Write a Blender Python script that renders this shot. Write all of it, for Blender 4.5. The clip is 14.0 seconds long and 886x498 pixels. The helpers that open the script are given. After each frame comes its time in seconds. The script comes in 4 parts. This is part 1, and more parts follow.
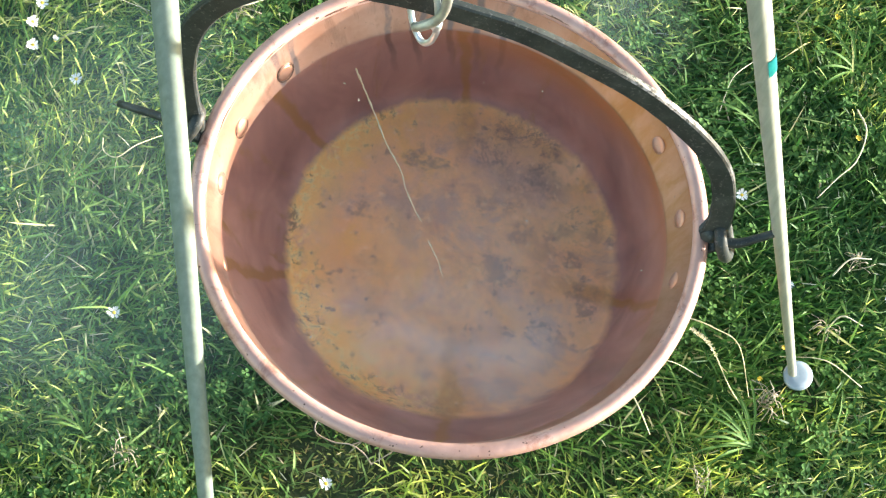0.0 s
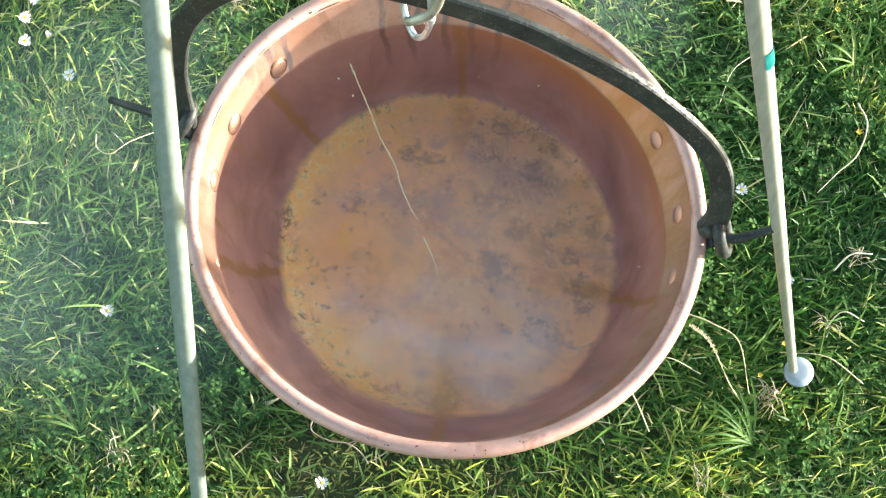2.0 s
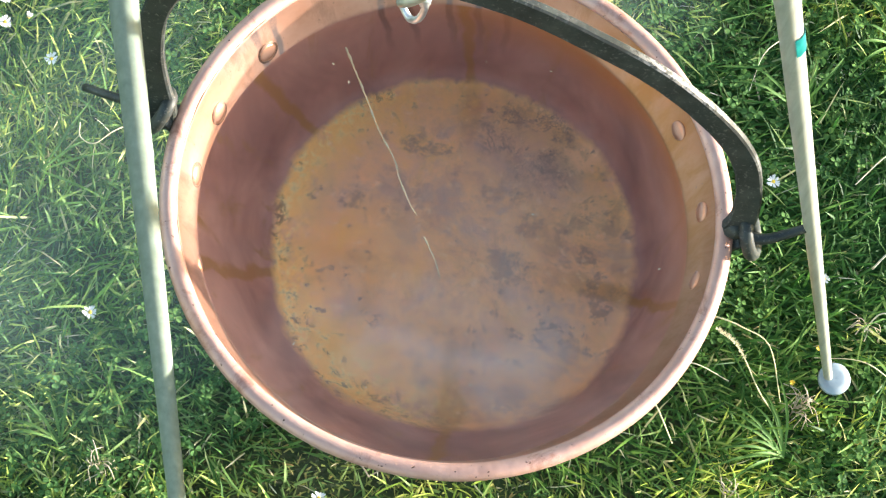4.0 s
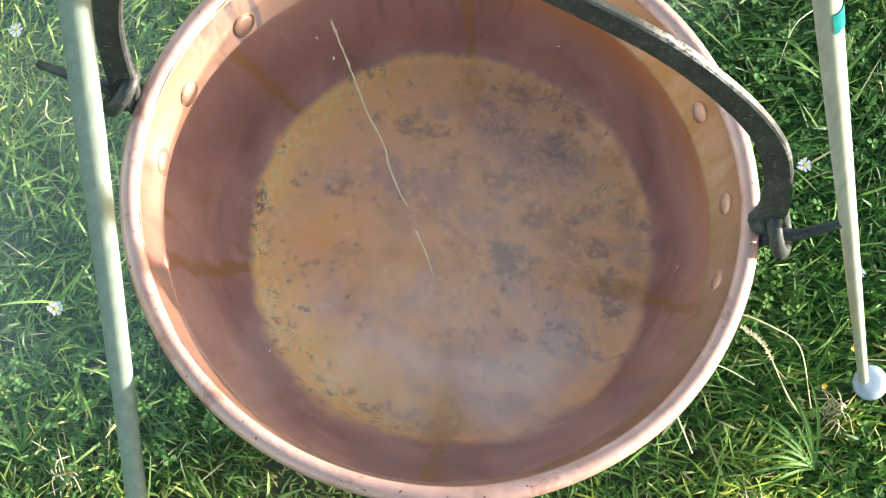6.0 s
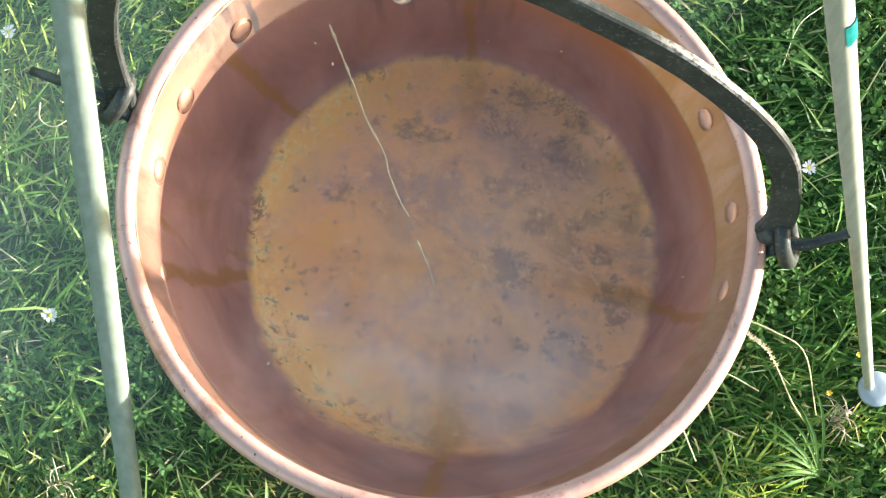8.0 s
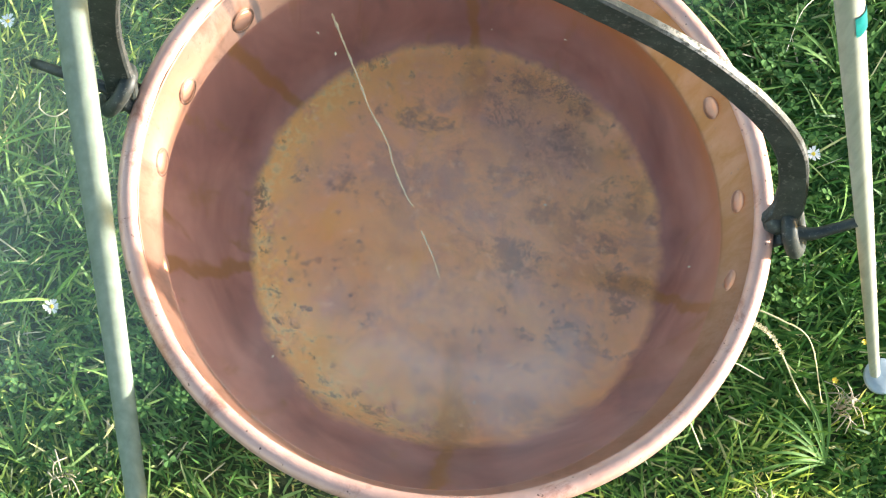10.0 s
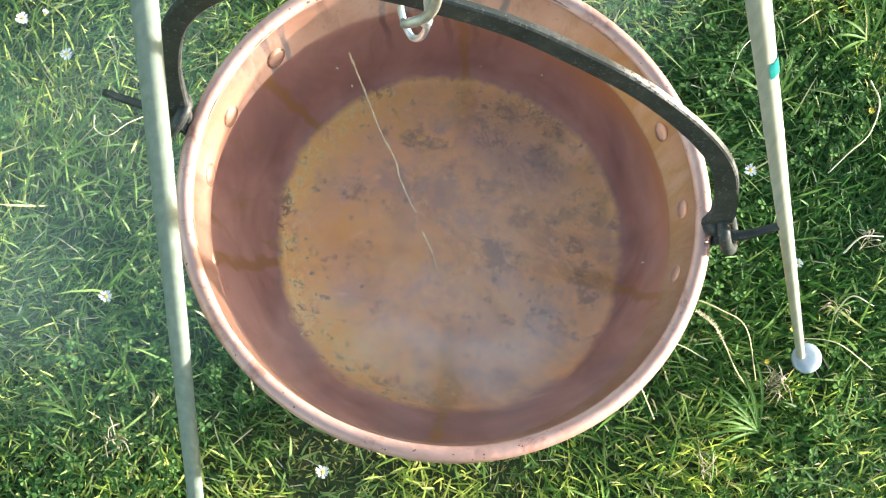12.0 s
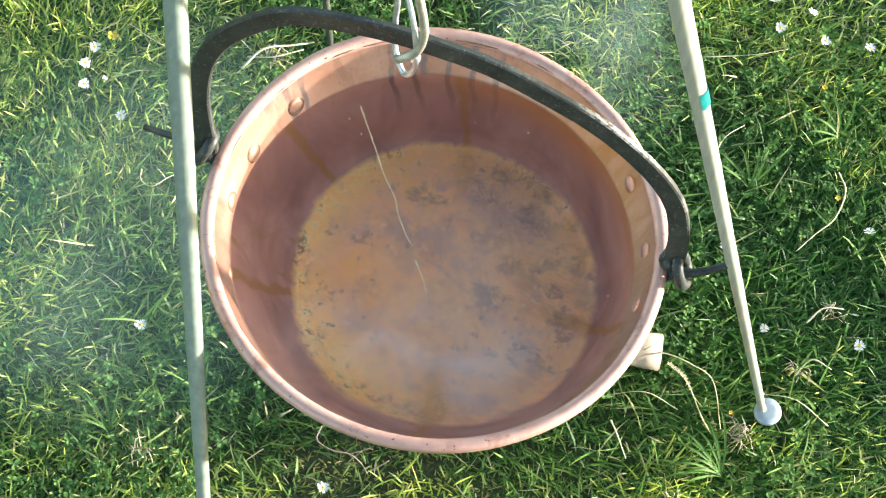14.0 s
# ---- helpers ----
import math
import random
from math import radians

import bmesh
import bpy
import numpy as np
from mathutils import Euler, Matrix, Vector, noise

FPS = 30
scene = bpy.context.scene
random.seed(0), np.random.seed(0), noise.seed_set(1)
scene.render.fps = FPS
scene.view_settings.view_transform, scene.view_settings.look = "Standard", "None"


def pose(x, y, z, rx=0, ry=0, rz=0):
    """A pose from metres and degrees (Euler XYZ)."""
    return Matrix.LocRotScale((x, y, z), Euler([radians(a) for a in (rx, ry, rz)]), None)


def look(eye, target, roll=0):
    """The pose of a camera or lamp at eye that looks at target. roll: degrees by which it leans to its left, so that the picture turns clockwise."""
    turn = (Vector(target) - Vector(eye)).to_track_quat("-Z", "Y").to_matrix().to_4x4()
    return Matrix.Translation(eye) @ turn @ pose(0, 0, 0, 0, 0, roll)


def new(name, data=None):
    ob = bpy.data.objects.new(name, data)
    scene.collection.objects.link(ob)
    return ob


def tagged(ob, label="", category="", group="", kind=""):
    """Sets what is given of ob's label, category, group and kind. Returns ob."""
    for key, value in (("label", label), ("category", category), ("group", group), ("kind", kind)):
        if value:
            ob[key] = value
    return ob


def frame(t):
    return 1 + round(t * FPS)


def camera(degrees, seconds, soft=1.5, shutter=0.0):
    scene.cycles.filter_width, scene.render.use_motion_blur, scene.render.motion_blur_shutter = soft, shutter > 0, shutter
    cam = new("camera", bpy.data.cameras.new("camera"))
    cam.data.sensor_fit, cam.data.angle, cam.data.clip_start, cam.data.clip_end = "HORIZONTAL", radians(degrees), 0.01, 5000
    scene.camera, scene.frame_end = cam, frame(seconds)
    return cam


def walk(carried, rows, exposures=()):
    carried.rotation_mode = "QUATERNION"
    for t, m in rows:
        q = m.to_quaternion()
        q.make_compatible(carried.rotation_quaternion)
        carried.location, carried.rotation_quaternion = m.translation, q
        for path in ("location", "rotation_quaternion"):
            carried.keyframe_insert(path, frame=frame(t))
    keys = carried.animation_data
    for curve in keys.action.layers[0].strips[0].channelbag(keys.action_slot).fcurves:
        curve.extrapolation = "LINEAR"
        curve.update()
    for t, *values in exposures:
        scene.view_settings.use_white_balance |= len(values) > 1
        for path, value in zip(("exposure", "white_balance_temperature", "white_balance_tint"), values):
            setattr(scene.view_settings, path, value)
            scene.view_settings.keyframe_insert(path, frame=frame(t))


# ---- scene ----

# ---------------------------------------------------------------- camera
cam = camera(24.0, 14.0, 1.22)
ROWS = [
    (0, -0.2237, -0.9662, 2.6435, 22.479, -6.448, 1.979),
    (0.5, -0.2235, -0.9654, 2.6339, 22.550, -6.468, 1.837),
    (1, -0.2198, -0.9619, 2.6288, 22.524, -6.370, 1.702),
    (1.5, -0.2066, -0.9525, 2.6275, 22.350, -6.101, 1.811),
    (2, -0.2108, -0.9532, 2.6211, 22.346, -6.244, 1.825),
    (2.5, -0.2008, -0.9479, 2.6242, 22.198, -5.937, 1.721),
    (3, -0.1865, -0.9298, 2.6064, 22.081, -5.623, 1.910),
    (5.5, -0.1165, -0.7442, 2.2601, 20.702, -4.780, 2.654),
    (6, -0.1116, -0.7392, 2.2638, 20.571, -4.619, 2.666),
    (6.5, -0.1138, -0.7414, 2.2560, 20.744, -4.701, 2.689),
    (7, -0.1125, -0.7238, 2.2537, 20.405, -4.631, 2.621),
    (7.5, -0.1151, -0.7127, 2.2482, 20.214, -4.692, 2.568),
    (8, -0.1203, -0.7014, 2.2408, 20.037, -4.805, 2.544),
    (10.5, -0.1285, -0.6861, 2.2324, 19.426, -4.855, 2.197),
    (11, -0.1279, -0.7027, 2.2482, 19.587, -5.057, 2.594),
    (11.5, -0.1338, -0.7252, 2.2997, 19.737, -5.136, 2.478),
    (12, -0.1885, -0.8483, 2.6206, 19.888, -5.711, 2.154),
    (12.5, -0.1830, -0.8666, 2.6297, 20.404, -5.324, 1.574),
    (13, -0.1829, -0.9444, 2.7029, 21.533, -5.506, 2.444),
    (13.5, -0.1169, -1.0780, 2.7935, 23.644, -4.998, 4.320),
    (14, -0.0706, -1.1712, 2.8475, 25.387, -4.542, 5.404),
]
walk(cam, [(t, pose(x, y, z, rx, ry, rz)) for t, x, y, z, rx, ry, rz in ROWS], exposures=[(0.0, 2.30), (14.0, 2.30)])

# ---------------------------------------------------------------- light
SUN_AZ, SUN_EL = 8.0, 6.4        # degrees: azimuth from +x towards +y, height
sun_dir = Vector((math.cos(radians(SUN_EL)) * math.cos(radians(SUN_AZ)), math.cos(radians(SUN_EL)) * math.sin(radians(SUN_AZ)), math.sin(radians(SUN_EL))))
world = bpy.data.worlds.new("sky")
scene.world = world
world.use_nodes = True
wn = world.node_tree
sky = wn.nodes.new("ShaderNodeTexSky")
sky.sky_type = "NISHITA"
sky.sun_disc = False
sky.sun_elevation = radians(SUN_EL)
sky.sun_rotation = radians(90 - SUN_AZ)
wn.nodes["Background"].inputs["Strength"].default_value = 0.15
wn.links.new(sky.outputs[0], wn.nodes["Background"].inputs["Color"])
sun_data = bpy.data.lights.new("sun", "SUN")
sun_data.energy = 4.0
sun_data.angle = radians(1.2)
sun_data.color = (1.0, 0.95, 0.88)
sun_ob = new("sun", sun_data)
sun_ob.matrix_world = look(sun_dir * 20, (0, 0, 0))


# ---------------------------------------------------------------- materials
RIM_Z, WATER_Z, BOTTOM_Z = 0.466, 0.407, 0.282
VIEW_SKEW = (0.22, 0.42)        # sideways skew in x and y per metre below the water, fitting the camera's view


class Mat:
    """A node material with a principled shader and small helpers."""

    def __init__(self, name, rough=0.6, metal=0.0):
        self.m = bpy.data.materials.new(name)
        self.m.use_nodes = True
        self.t = self.m.node_tree
        self.b = self.t.nodes["Principled BSDF"]
        self.b.inputs["Roughness"].default_value = rough
        self.b.inputs["Metallic"].default_value = metal

    def node(self, kind, **values):
        n = self.t.nodes.new(kind)
        for k, v in values.items():
            n.inputs[k.replace("_", " ")].default_value = v
        return n

    def link(self, a, b):
        self.t.links.new(a, b)

    def coords(self, stretch=(1, 1, 1)):
        c = self.node("ShaderNodeTexCoord")
        mp = self.node("ShaderNodeMapping")
        mp.inputs["Scale"].default_value = stretch
        self.link(c.outputs["Object"], mp.inputs["Vector"])
        return mp.outputs[0]

    def noise(self, scale, detail=6.0, rough=0.6, stretch=(1, 1, 1), distort=0.0):
        n = self.node("ShaderNodeTexNoise", Scale=scale, Detail=detail, Roughness=rough, Distortion=distort)
        self.link(self.coords(stretch), n.inputs["Vector"])
        return n.outputs["Fac"]

    def ramp(self, fac, stops, smooth=True):
        r = self.node("ShaderNodeValToRGB")
        e = r.color_ramp.elements
        while len(e) < len(stops):
            e.new(0.5)
        for el, (p, c) in zip(e, stops):
            el.position = p
            el.color = (*c, 1) if len(c) == 3 else c
        self.link(fac, r.inputs["Fac"])
        return r.outputs["Color"]

    def grey(self, fac, a, b):
        """0 to 1 between the values a and b."""
        m = self.node("ShaderNodeMapRange")
        m.inputs["From Min"].default_value, m.inputs["From Max"].default_value = a, b
        self.link(fac, m.inputs["Value"])
        return m.outputs[0]

    def mix(self, fac, a, b, mode="MIX"):
        m = self.node("ShaderNodeMix")
        m.data_type, m.blend_type = "RGBA", mode
        for sock, v in ((m.inputs["Factor"], fac), (m.inputs["A"], a), (m.inputs["B"], b)):
            if isinstance(v, (int, float)):
                sock.default_value = v
            elif isinstance(v, tuple):
                sock.default_value = (*v, 1)
            else:
                self.link(v, sock)
        return m.outputs["Result"]

    def calc(self, op, a, b=None):
        n = self.node("ShaderNodeMath")
        n.operation = op
        for sock, v in zip(n.inputs, (a, b)):
            if isinstance(v, (int, float)):
                sock.default_value = v
            elif v is not None:
                self.link(v, sock)
        return n.outputs[0]

    def centred(self):
        """x and y from the axis of the pot, skewed below the water line to fit the camera's view."""
        c = self.node("ShaderNodeTexCoord")
        p = self.node("ShaderNodeSeparateXYZ")
        self.link(c.outputs["Object"], p.inputs[0])
        deep = self.calc("MAXIMUM", self.calc("SUBTRACT", WATER_Z, p.outputs["Z"]), 0.0)
        return [self.calc("SUBTRACT", p.outputs[k], self.calc("MULTIPLY", deep, v)) for k, v in zip("XY", VIEW_SKEW)]

    def runs(self, turns, width, wander=0.22):
        """Streaks at these headings (degrees) about z: 1 in the streak, 0 beside it."""
        px, py = self.centred()
        ang = self.calc("ARCTAN2", py, px)
        ang = self.calc("ADD", ang, self.calc("MULTIPLY", self.calc("SUBTRACT", self.noise(16, 3), 0.5), wander))
        total = None
        for a in turns:
            d = self.calc("ABSOLUTE", self.calc("SUBTRACT", ang, radians(a)))
            v = self.grey(d, width, width * 0.45)
            total = v if total is None else self.calc("MAXIMUM", total, v)
        r = self.calc("SQRT", self.calc("ADD", self.calc("MULTIPLY", px, px), self.calc("MULTIPLY", py, py)))
        return total, r

    def color(self, out):
        self.link(out, self.b.inputs["Base Color"])

    def rough(self, fac, a, b):
        m = self.node("ShaderNodeMapRange")
        m.inputs["To Min"].default_value, m.inputs["To Max"].default_value = a, b
        self.link(fac, m.inputs["Value"])
        self.link(m.outputs[0], self.b.inputs["Roughness"])

    def bump(self, fac, strength=0.3, dist=0.002):
        n = self.node("ShaderNodeBump", Strength=strength, Distance=dist)
        self.link(fac, n.inputs["Height"])
        self.link(n.outputs[0], self.b.inputs["Normal"])


def copper_bright():
    k = Mat("copper_bright", 0.4, 0.88)
    big = k.noise(9, 5, 0.6, distort=0.4)
    streak = k.noise(14, 6, 0.7, (2.2, 2.2, 0.35), 0.3)
    fine = k.noise(160, 3)
    c = k.ramp(big, [(0.3, (0.47, 0.215, 0.125)), (0.55, (0.60, 0.310, 0.200)), (0.75, (0.70, 0.43, 0.32))])
    c = k.mix(k.calc("MULTIPLY", k.grey(streak, 0.52, 0.68), 0.7), c, (0.33, 0.155, 0.09))
    drip, _ = k.runs((140, 135, 108, 101, 98, 91, 84, 77), 0.020, 0.07)
    c = k.mix(k.calc("MULTIPLY", drip, k.calc("MULTIPLY", k.grey(k.noise(34, 5, 0.7), 0.28, 0.55), 0.95)), c, (0.25, 0.17, 0.14))
    # one side darker and orange: shade and copper's bounced glow painted into the colour
    px, _ = k.centred()
    c = k.mix(k.calc("MULTIPLY", k.grey(px, 0.06, 0.20), k.calc("ADD", 0.60, k.calc("MULTIPLY", k.grey(streak, 0.40, 0.60), 0.35))), c, (0.37, 0.150, 0.045))
    c = k.mix(k.grey(fine, 0.66, 0.76), c, (0.30, 0.16, 0.10))
    k.color(c)
    k.rough(big, 0.46, 0.26)
    k.bump(k.mix(0.35, k.noise(28, 3), fine), 0.12, 0.002)
    return k.m


def copper_rim():
    k = Mat("copper_rim", 0.5, 0.45)
    big = k.noise(16, 5, 0.6)
    pits = k.noise(150, 2, 0.5)
    c = k.ramp(big, [(0.3, (0.50, 0.28, 0.22)), (0.6, (0.62, 0.385, 0.315)), (0.8, (0.71, 0.475, 0.40))])
    c = k.mix(k.grey(k.noise(26, 6, 0.75, distort=0.6), 0.54, 0.66), c, (0.40, 0.20, 0.15))
    c = k.mix(k.grey(pits, 0.69, 0.73), c, (0.10, 0.05, 0.035))
    k.color(c)
    k.rough(big, 0.62, 0.42)
    k.bump(k.noise(45, 5, 0.7), 0.45, 0.003)
    return k.m


def pot_bottom():
    """Tan patina mottled with mauve scale, yellow-orange along the wall, with dark bluish blotches; shade and
    reflections are painted in.
    """
    k = Mat("pot_bottom_patina_and_shade", 0.65, 0.12)
    big = k.noise(5.5, 8, 0.68, distort=0.3)
    mid = k.noise(15, 8, 0.70, distort=0.35)
    fine = k.noise(60, 6, 0.7)
    px, py = k.centred()
    mirror_spokes, r = k.runs((87, -17, -90), 0.09)
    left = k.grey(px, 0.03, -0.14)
    shaded_side = k.grey(px, 0.02, 0.13)
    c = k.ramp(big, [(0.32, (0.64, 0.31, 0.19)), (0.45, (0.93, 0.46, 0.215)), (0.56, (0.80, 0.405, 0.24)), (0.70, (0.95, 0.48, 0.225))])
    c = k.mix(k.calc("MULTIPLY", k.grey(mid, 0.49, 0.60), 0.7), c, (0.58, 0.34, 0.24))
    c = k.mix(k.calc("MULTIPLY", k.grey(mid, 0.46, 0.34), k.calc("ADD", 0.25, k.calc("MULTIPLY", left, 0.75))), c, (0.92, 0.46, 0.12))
    # orange-brown spokes: mirror images of bail and poles, painted on the floor
    c = k.mix(k.calc("MULTIPLY", k.calc("MULTIPLY", mirror_spokes, k.grey(r, 0.11, 0.18)), 0.5), c, (0.48, 0.22, 0.04))
    # bright yellow-orange crescents along the foot of the wall, strongest towards -x
    gold_edge = k.calc("MULTIPLY", k.grey(r, 0.140, 0.190), k.grey(k.noise(26, 7, 0.75), 0.34, 0.50))
    c = k.mix(k.calc("MULTIPLY", gold_edge, k.calc("MAXIMUM", left, k.calc("MULTIPLY", k.grey(py, -0.03, 0.05), 0.55))), c, (1.0, 0.54, 0.16))
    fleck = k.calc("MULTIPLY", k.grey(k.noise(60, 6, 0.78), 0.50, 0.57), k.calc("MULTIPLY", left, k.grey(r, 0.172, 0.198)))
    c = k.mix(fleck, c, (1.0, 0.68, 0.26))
    nick = k.calc("MULTIPLY", k.grey(k.noise(48, 7, 0.8, distort=0.4), 0.55, 0.60), k.calc("MULTIPLY", left, k.grey(r, 0.186, 0.203)))
    c = k.mix(k.calc("MULTIPLY", nick, 0.8), c, (0.22, 0.12, 0.06))
    # dark bluish blotches of scale, massed where the wall's shade is painted in
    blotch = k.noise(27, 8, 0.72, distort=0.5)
    ring = k.calc("MULTIPLY", k.grey(r, 0.07, 0.13), k.calc("MULTIPLY", shaded_side, k.grey(py, -0.12, 0.03)))
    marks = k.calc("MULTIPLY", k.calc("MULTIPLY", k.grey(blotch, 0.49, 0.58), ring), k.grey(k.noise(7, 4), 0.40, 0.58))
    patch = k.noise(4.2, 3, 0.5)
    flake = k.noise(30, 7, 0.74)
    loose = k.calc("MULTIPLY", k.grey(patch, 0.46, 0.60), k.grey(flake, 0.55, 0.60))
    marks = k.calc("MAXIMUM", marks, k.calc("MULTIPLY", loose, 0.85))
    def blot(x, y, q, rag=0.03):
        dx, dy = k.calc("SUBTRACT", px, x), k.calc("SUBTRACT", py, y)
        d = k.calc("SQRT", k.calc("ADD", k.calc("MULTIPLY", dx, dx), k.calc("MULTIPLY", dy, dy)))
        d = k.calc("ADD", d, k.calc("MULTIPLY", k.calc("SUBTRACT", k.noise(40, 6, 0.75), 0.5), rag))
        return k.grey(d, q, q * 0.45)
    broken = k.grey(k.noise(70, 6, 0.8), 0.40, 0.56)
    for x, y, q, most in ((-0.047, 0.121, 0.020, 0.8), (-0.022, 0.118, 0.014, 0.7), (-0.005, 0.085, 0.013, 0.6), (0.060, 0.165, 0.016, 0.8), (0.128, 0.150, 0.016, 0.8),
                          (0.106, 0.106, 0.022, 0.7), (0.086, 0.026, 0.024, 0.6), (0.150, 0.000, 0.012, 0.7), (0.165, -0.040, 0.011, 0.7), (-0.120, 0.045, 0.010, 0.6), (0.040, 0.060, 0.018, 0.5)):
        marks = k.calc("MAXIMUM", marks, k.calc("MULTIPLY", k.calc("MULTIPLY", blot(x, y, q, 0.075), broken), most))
    # wandering dark cracks in the scale, thickest on the same painted-in shaded side
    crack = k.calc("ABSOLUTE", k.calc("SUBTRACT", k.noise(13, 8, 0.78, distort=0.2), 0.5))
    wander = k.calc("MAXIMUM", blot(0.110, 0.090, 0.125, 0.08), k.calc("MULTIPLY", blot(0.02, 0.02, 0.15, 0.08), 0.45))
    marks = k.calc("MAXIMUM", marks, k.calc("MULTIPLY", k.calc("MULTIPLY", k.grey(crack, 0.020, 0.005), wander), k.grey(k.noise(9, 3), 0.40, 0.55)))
    # broad grey darkening on that side: shade of the wall put into the colour
    c = k.mix(k.calc("MULTIPLY", blot(0.095, 0.120, 0.095, 0.09), 0.28), c, (0.40, 0.27, 0.20))
    # pale patches where the scale has flaked off
    c = k.mix(k.calc("MULTIPLY", blot(0.150, 0.048, 0.045, 0.06), 0.75), c, (0.88, 0.50, 0.24))
    c = k.mix(k.calc("MULTIPLY", blot(0.146, 0.122, 0.024, 0.03), 0.8), c, (0.98, 0.56, 0.29))
    c = k.mix(k.calc("MULTIPLY", blot(-0.105, -0.020, 0.080, 0.10), 0.55), c, (0.95, 0.43, 0.12))
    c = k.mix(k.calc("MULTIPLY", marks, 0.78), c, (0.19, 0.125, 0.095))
    c = k.mix(k.calc("MULTIPLY", k.calc("MULTIPLY", k.grey(fine, 0.57, 0.64), k.grey(k.noise(6, 3), 0.42, 0.60)), 0.8), c, (0.26, 0.16, 0.115))
    c = k.mix(k.calc("MULTIPLY", k.grey(k.noise(90, 5, 0.75), 0.58, 0.66), 0.45), c, (0.98, 0.62, 0.36))
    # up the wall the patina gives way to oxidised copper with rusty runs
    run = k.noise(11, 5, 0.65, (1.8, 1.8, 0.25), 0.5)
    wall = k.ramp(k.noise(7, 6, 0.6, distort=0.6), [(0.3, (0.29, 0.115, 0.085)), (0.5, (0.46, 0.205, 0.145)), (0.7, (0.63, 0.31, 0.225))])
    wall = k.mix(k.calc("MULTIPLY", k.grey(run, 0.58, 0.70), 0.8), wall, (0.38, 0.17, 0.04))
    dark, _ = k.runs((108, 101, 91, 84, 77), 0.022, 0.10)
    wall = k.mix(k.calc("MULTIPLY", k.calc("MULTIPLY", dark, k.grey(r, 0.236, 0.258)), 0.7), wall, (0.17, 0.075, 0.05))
    # the same mirrored spokes, painted up the wall as orange-brown streaks
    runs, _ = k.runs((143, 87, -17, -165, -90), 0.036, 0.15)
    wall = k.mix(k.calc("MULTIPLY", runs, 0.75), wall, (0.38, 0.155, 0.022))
    # orange band under the water line: the copper wall's mirror image, painted in
    mirror_band = k.calc("ADD", r, k.calc("MULTIPLY", k.calc("SUBTRACT", k.noise(12, 4), 0.5), 0.02))
    wall = k.mix(k.calc("MULTIPLY", k.calc("MULTIPLY", k.grey(mirror_band, 0.243, 0.260), k.calc("MULTIPLY", k.grey(py, -0.15, 0.08), k.grey(px, -0.08, 0.10))), 0.9), wall, (0.50, 0.165, 0.05))
    # patina edge raised on the near wall so the floor's outline fits the view
    r = k.calc("SUBTRACT", r, k.calc("MULTIPLY", k.grey(py, -0.04, -0.19), 0.020))
    edge = k.calc("ADD", r, k.calc("MULTIPLY", k.calc("SUBTRACT", k.noise(30, 5, 0.7), 0.5), 0.02))
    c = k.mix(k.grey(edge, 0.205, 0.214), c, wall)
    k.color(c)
    k.bump(mid, 0.3, 0.003)
    return k.m


def copper_outer():
    k = Mat("copper_outer_dull", 0.55, 0.5)
    big = k.noise(10, 6)
    k.color(k.ramp(big, [(0.3, (0.24, 0.17, 0.12)), (0.5, (0.38, 0.28, 0.20)), (0.62, (0.46, 0.30, 0.18)), (0.8, (0.32, 0.25, 0.20))]))
    k.bump(big, 0.15, 0.003)
    return k.m


def iron():
    k = Mat("black_iron", 0.5, 0.15)
    big = k.noise(30, 5, 0.6)
    fine = k.noise(220, 4, 0.7)
    c = k.ramp(big, [(0.35, (0.018, 0.022, 0.020)), (0.6, (0.042, 0.050, 0.043)), (0.8, (0.085, 0.090, 0.078))])
    c = k.mix(k.grey(fine, 0.57, 0.70), c, (0.15, 0.15, 0.13))
    k.color(c)
    k.rough(big, 0.62, 0.38)
    k.bump(k.mix(0.5, big, fine), 0.35, 0.002)
    return k.m


def worn_lit_iron():
    """Iron rubbed bare in spots, lightened to paint sun on the bail's edge."""
    k = Mat("worn_lit_iron_edge", 0.42, 0.7)
    big = k.noise(12, 5, 0.6)
    fine = k.noise(190, 4, 0.7)
    c = k.mix(k.grey(big, 0.40, 0.58), (0.035, 0.04, 0.036), (0.20, 0.20, 0.19))
    c = k.mix(k.grey(fine, 0.48, 0.58), c, (0.045, 0.046, 0.042))
    k.color(c)
    k.bump(fine, 0.4, 0.002)
    return k.m


def steel(name, tint, rough):
    k = Mat(name, rough, 0.8)
    big = k.noise(60, 5)
    k.color(k.ramp(big, [(0.3, tuple(v * 0.55 for v in tint)), (0.6, tint)]))
    k.rough(big, rough + 0.2, rough)
    k.bump(k.noise(250, 3), 0.15, 0.001)
    return k.m


def pole_paint(name, dark, mid, light):
    """Pale weathered pole with a fine grain along it."""
    k = Mat(name, 0.5)
    grain = k.noise(40, 6, 0.6, (3, 3, 0.12))
    spot = k.noise(8, 5, 0.6)
    c = k.ramp(grain, [(0.3, dark), (0.55, mid), (0.75, light)])
    c = k.mix(k.grey(spot, 0.60, 0.72), c, dark)
    k.color(c)
    k.bump(grain, 0.12, 0.001)
    return k.m


def plain(name, a, b, scale=30, rough=0.6, metal=0.0, bump=0.1):
    k = Mat(name, rough, metal)
    n = k.noise(scale, 5)
    k.color(k.ramp(n, [(0.35, a), (0.65, b)]))
    if bump:
        k.bump(n, bump, 0.002)
    return k.m


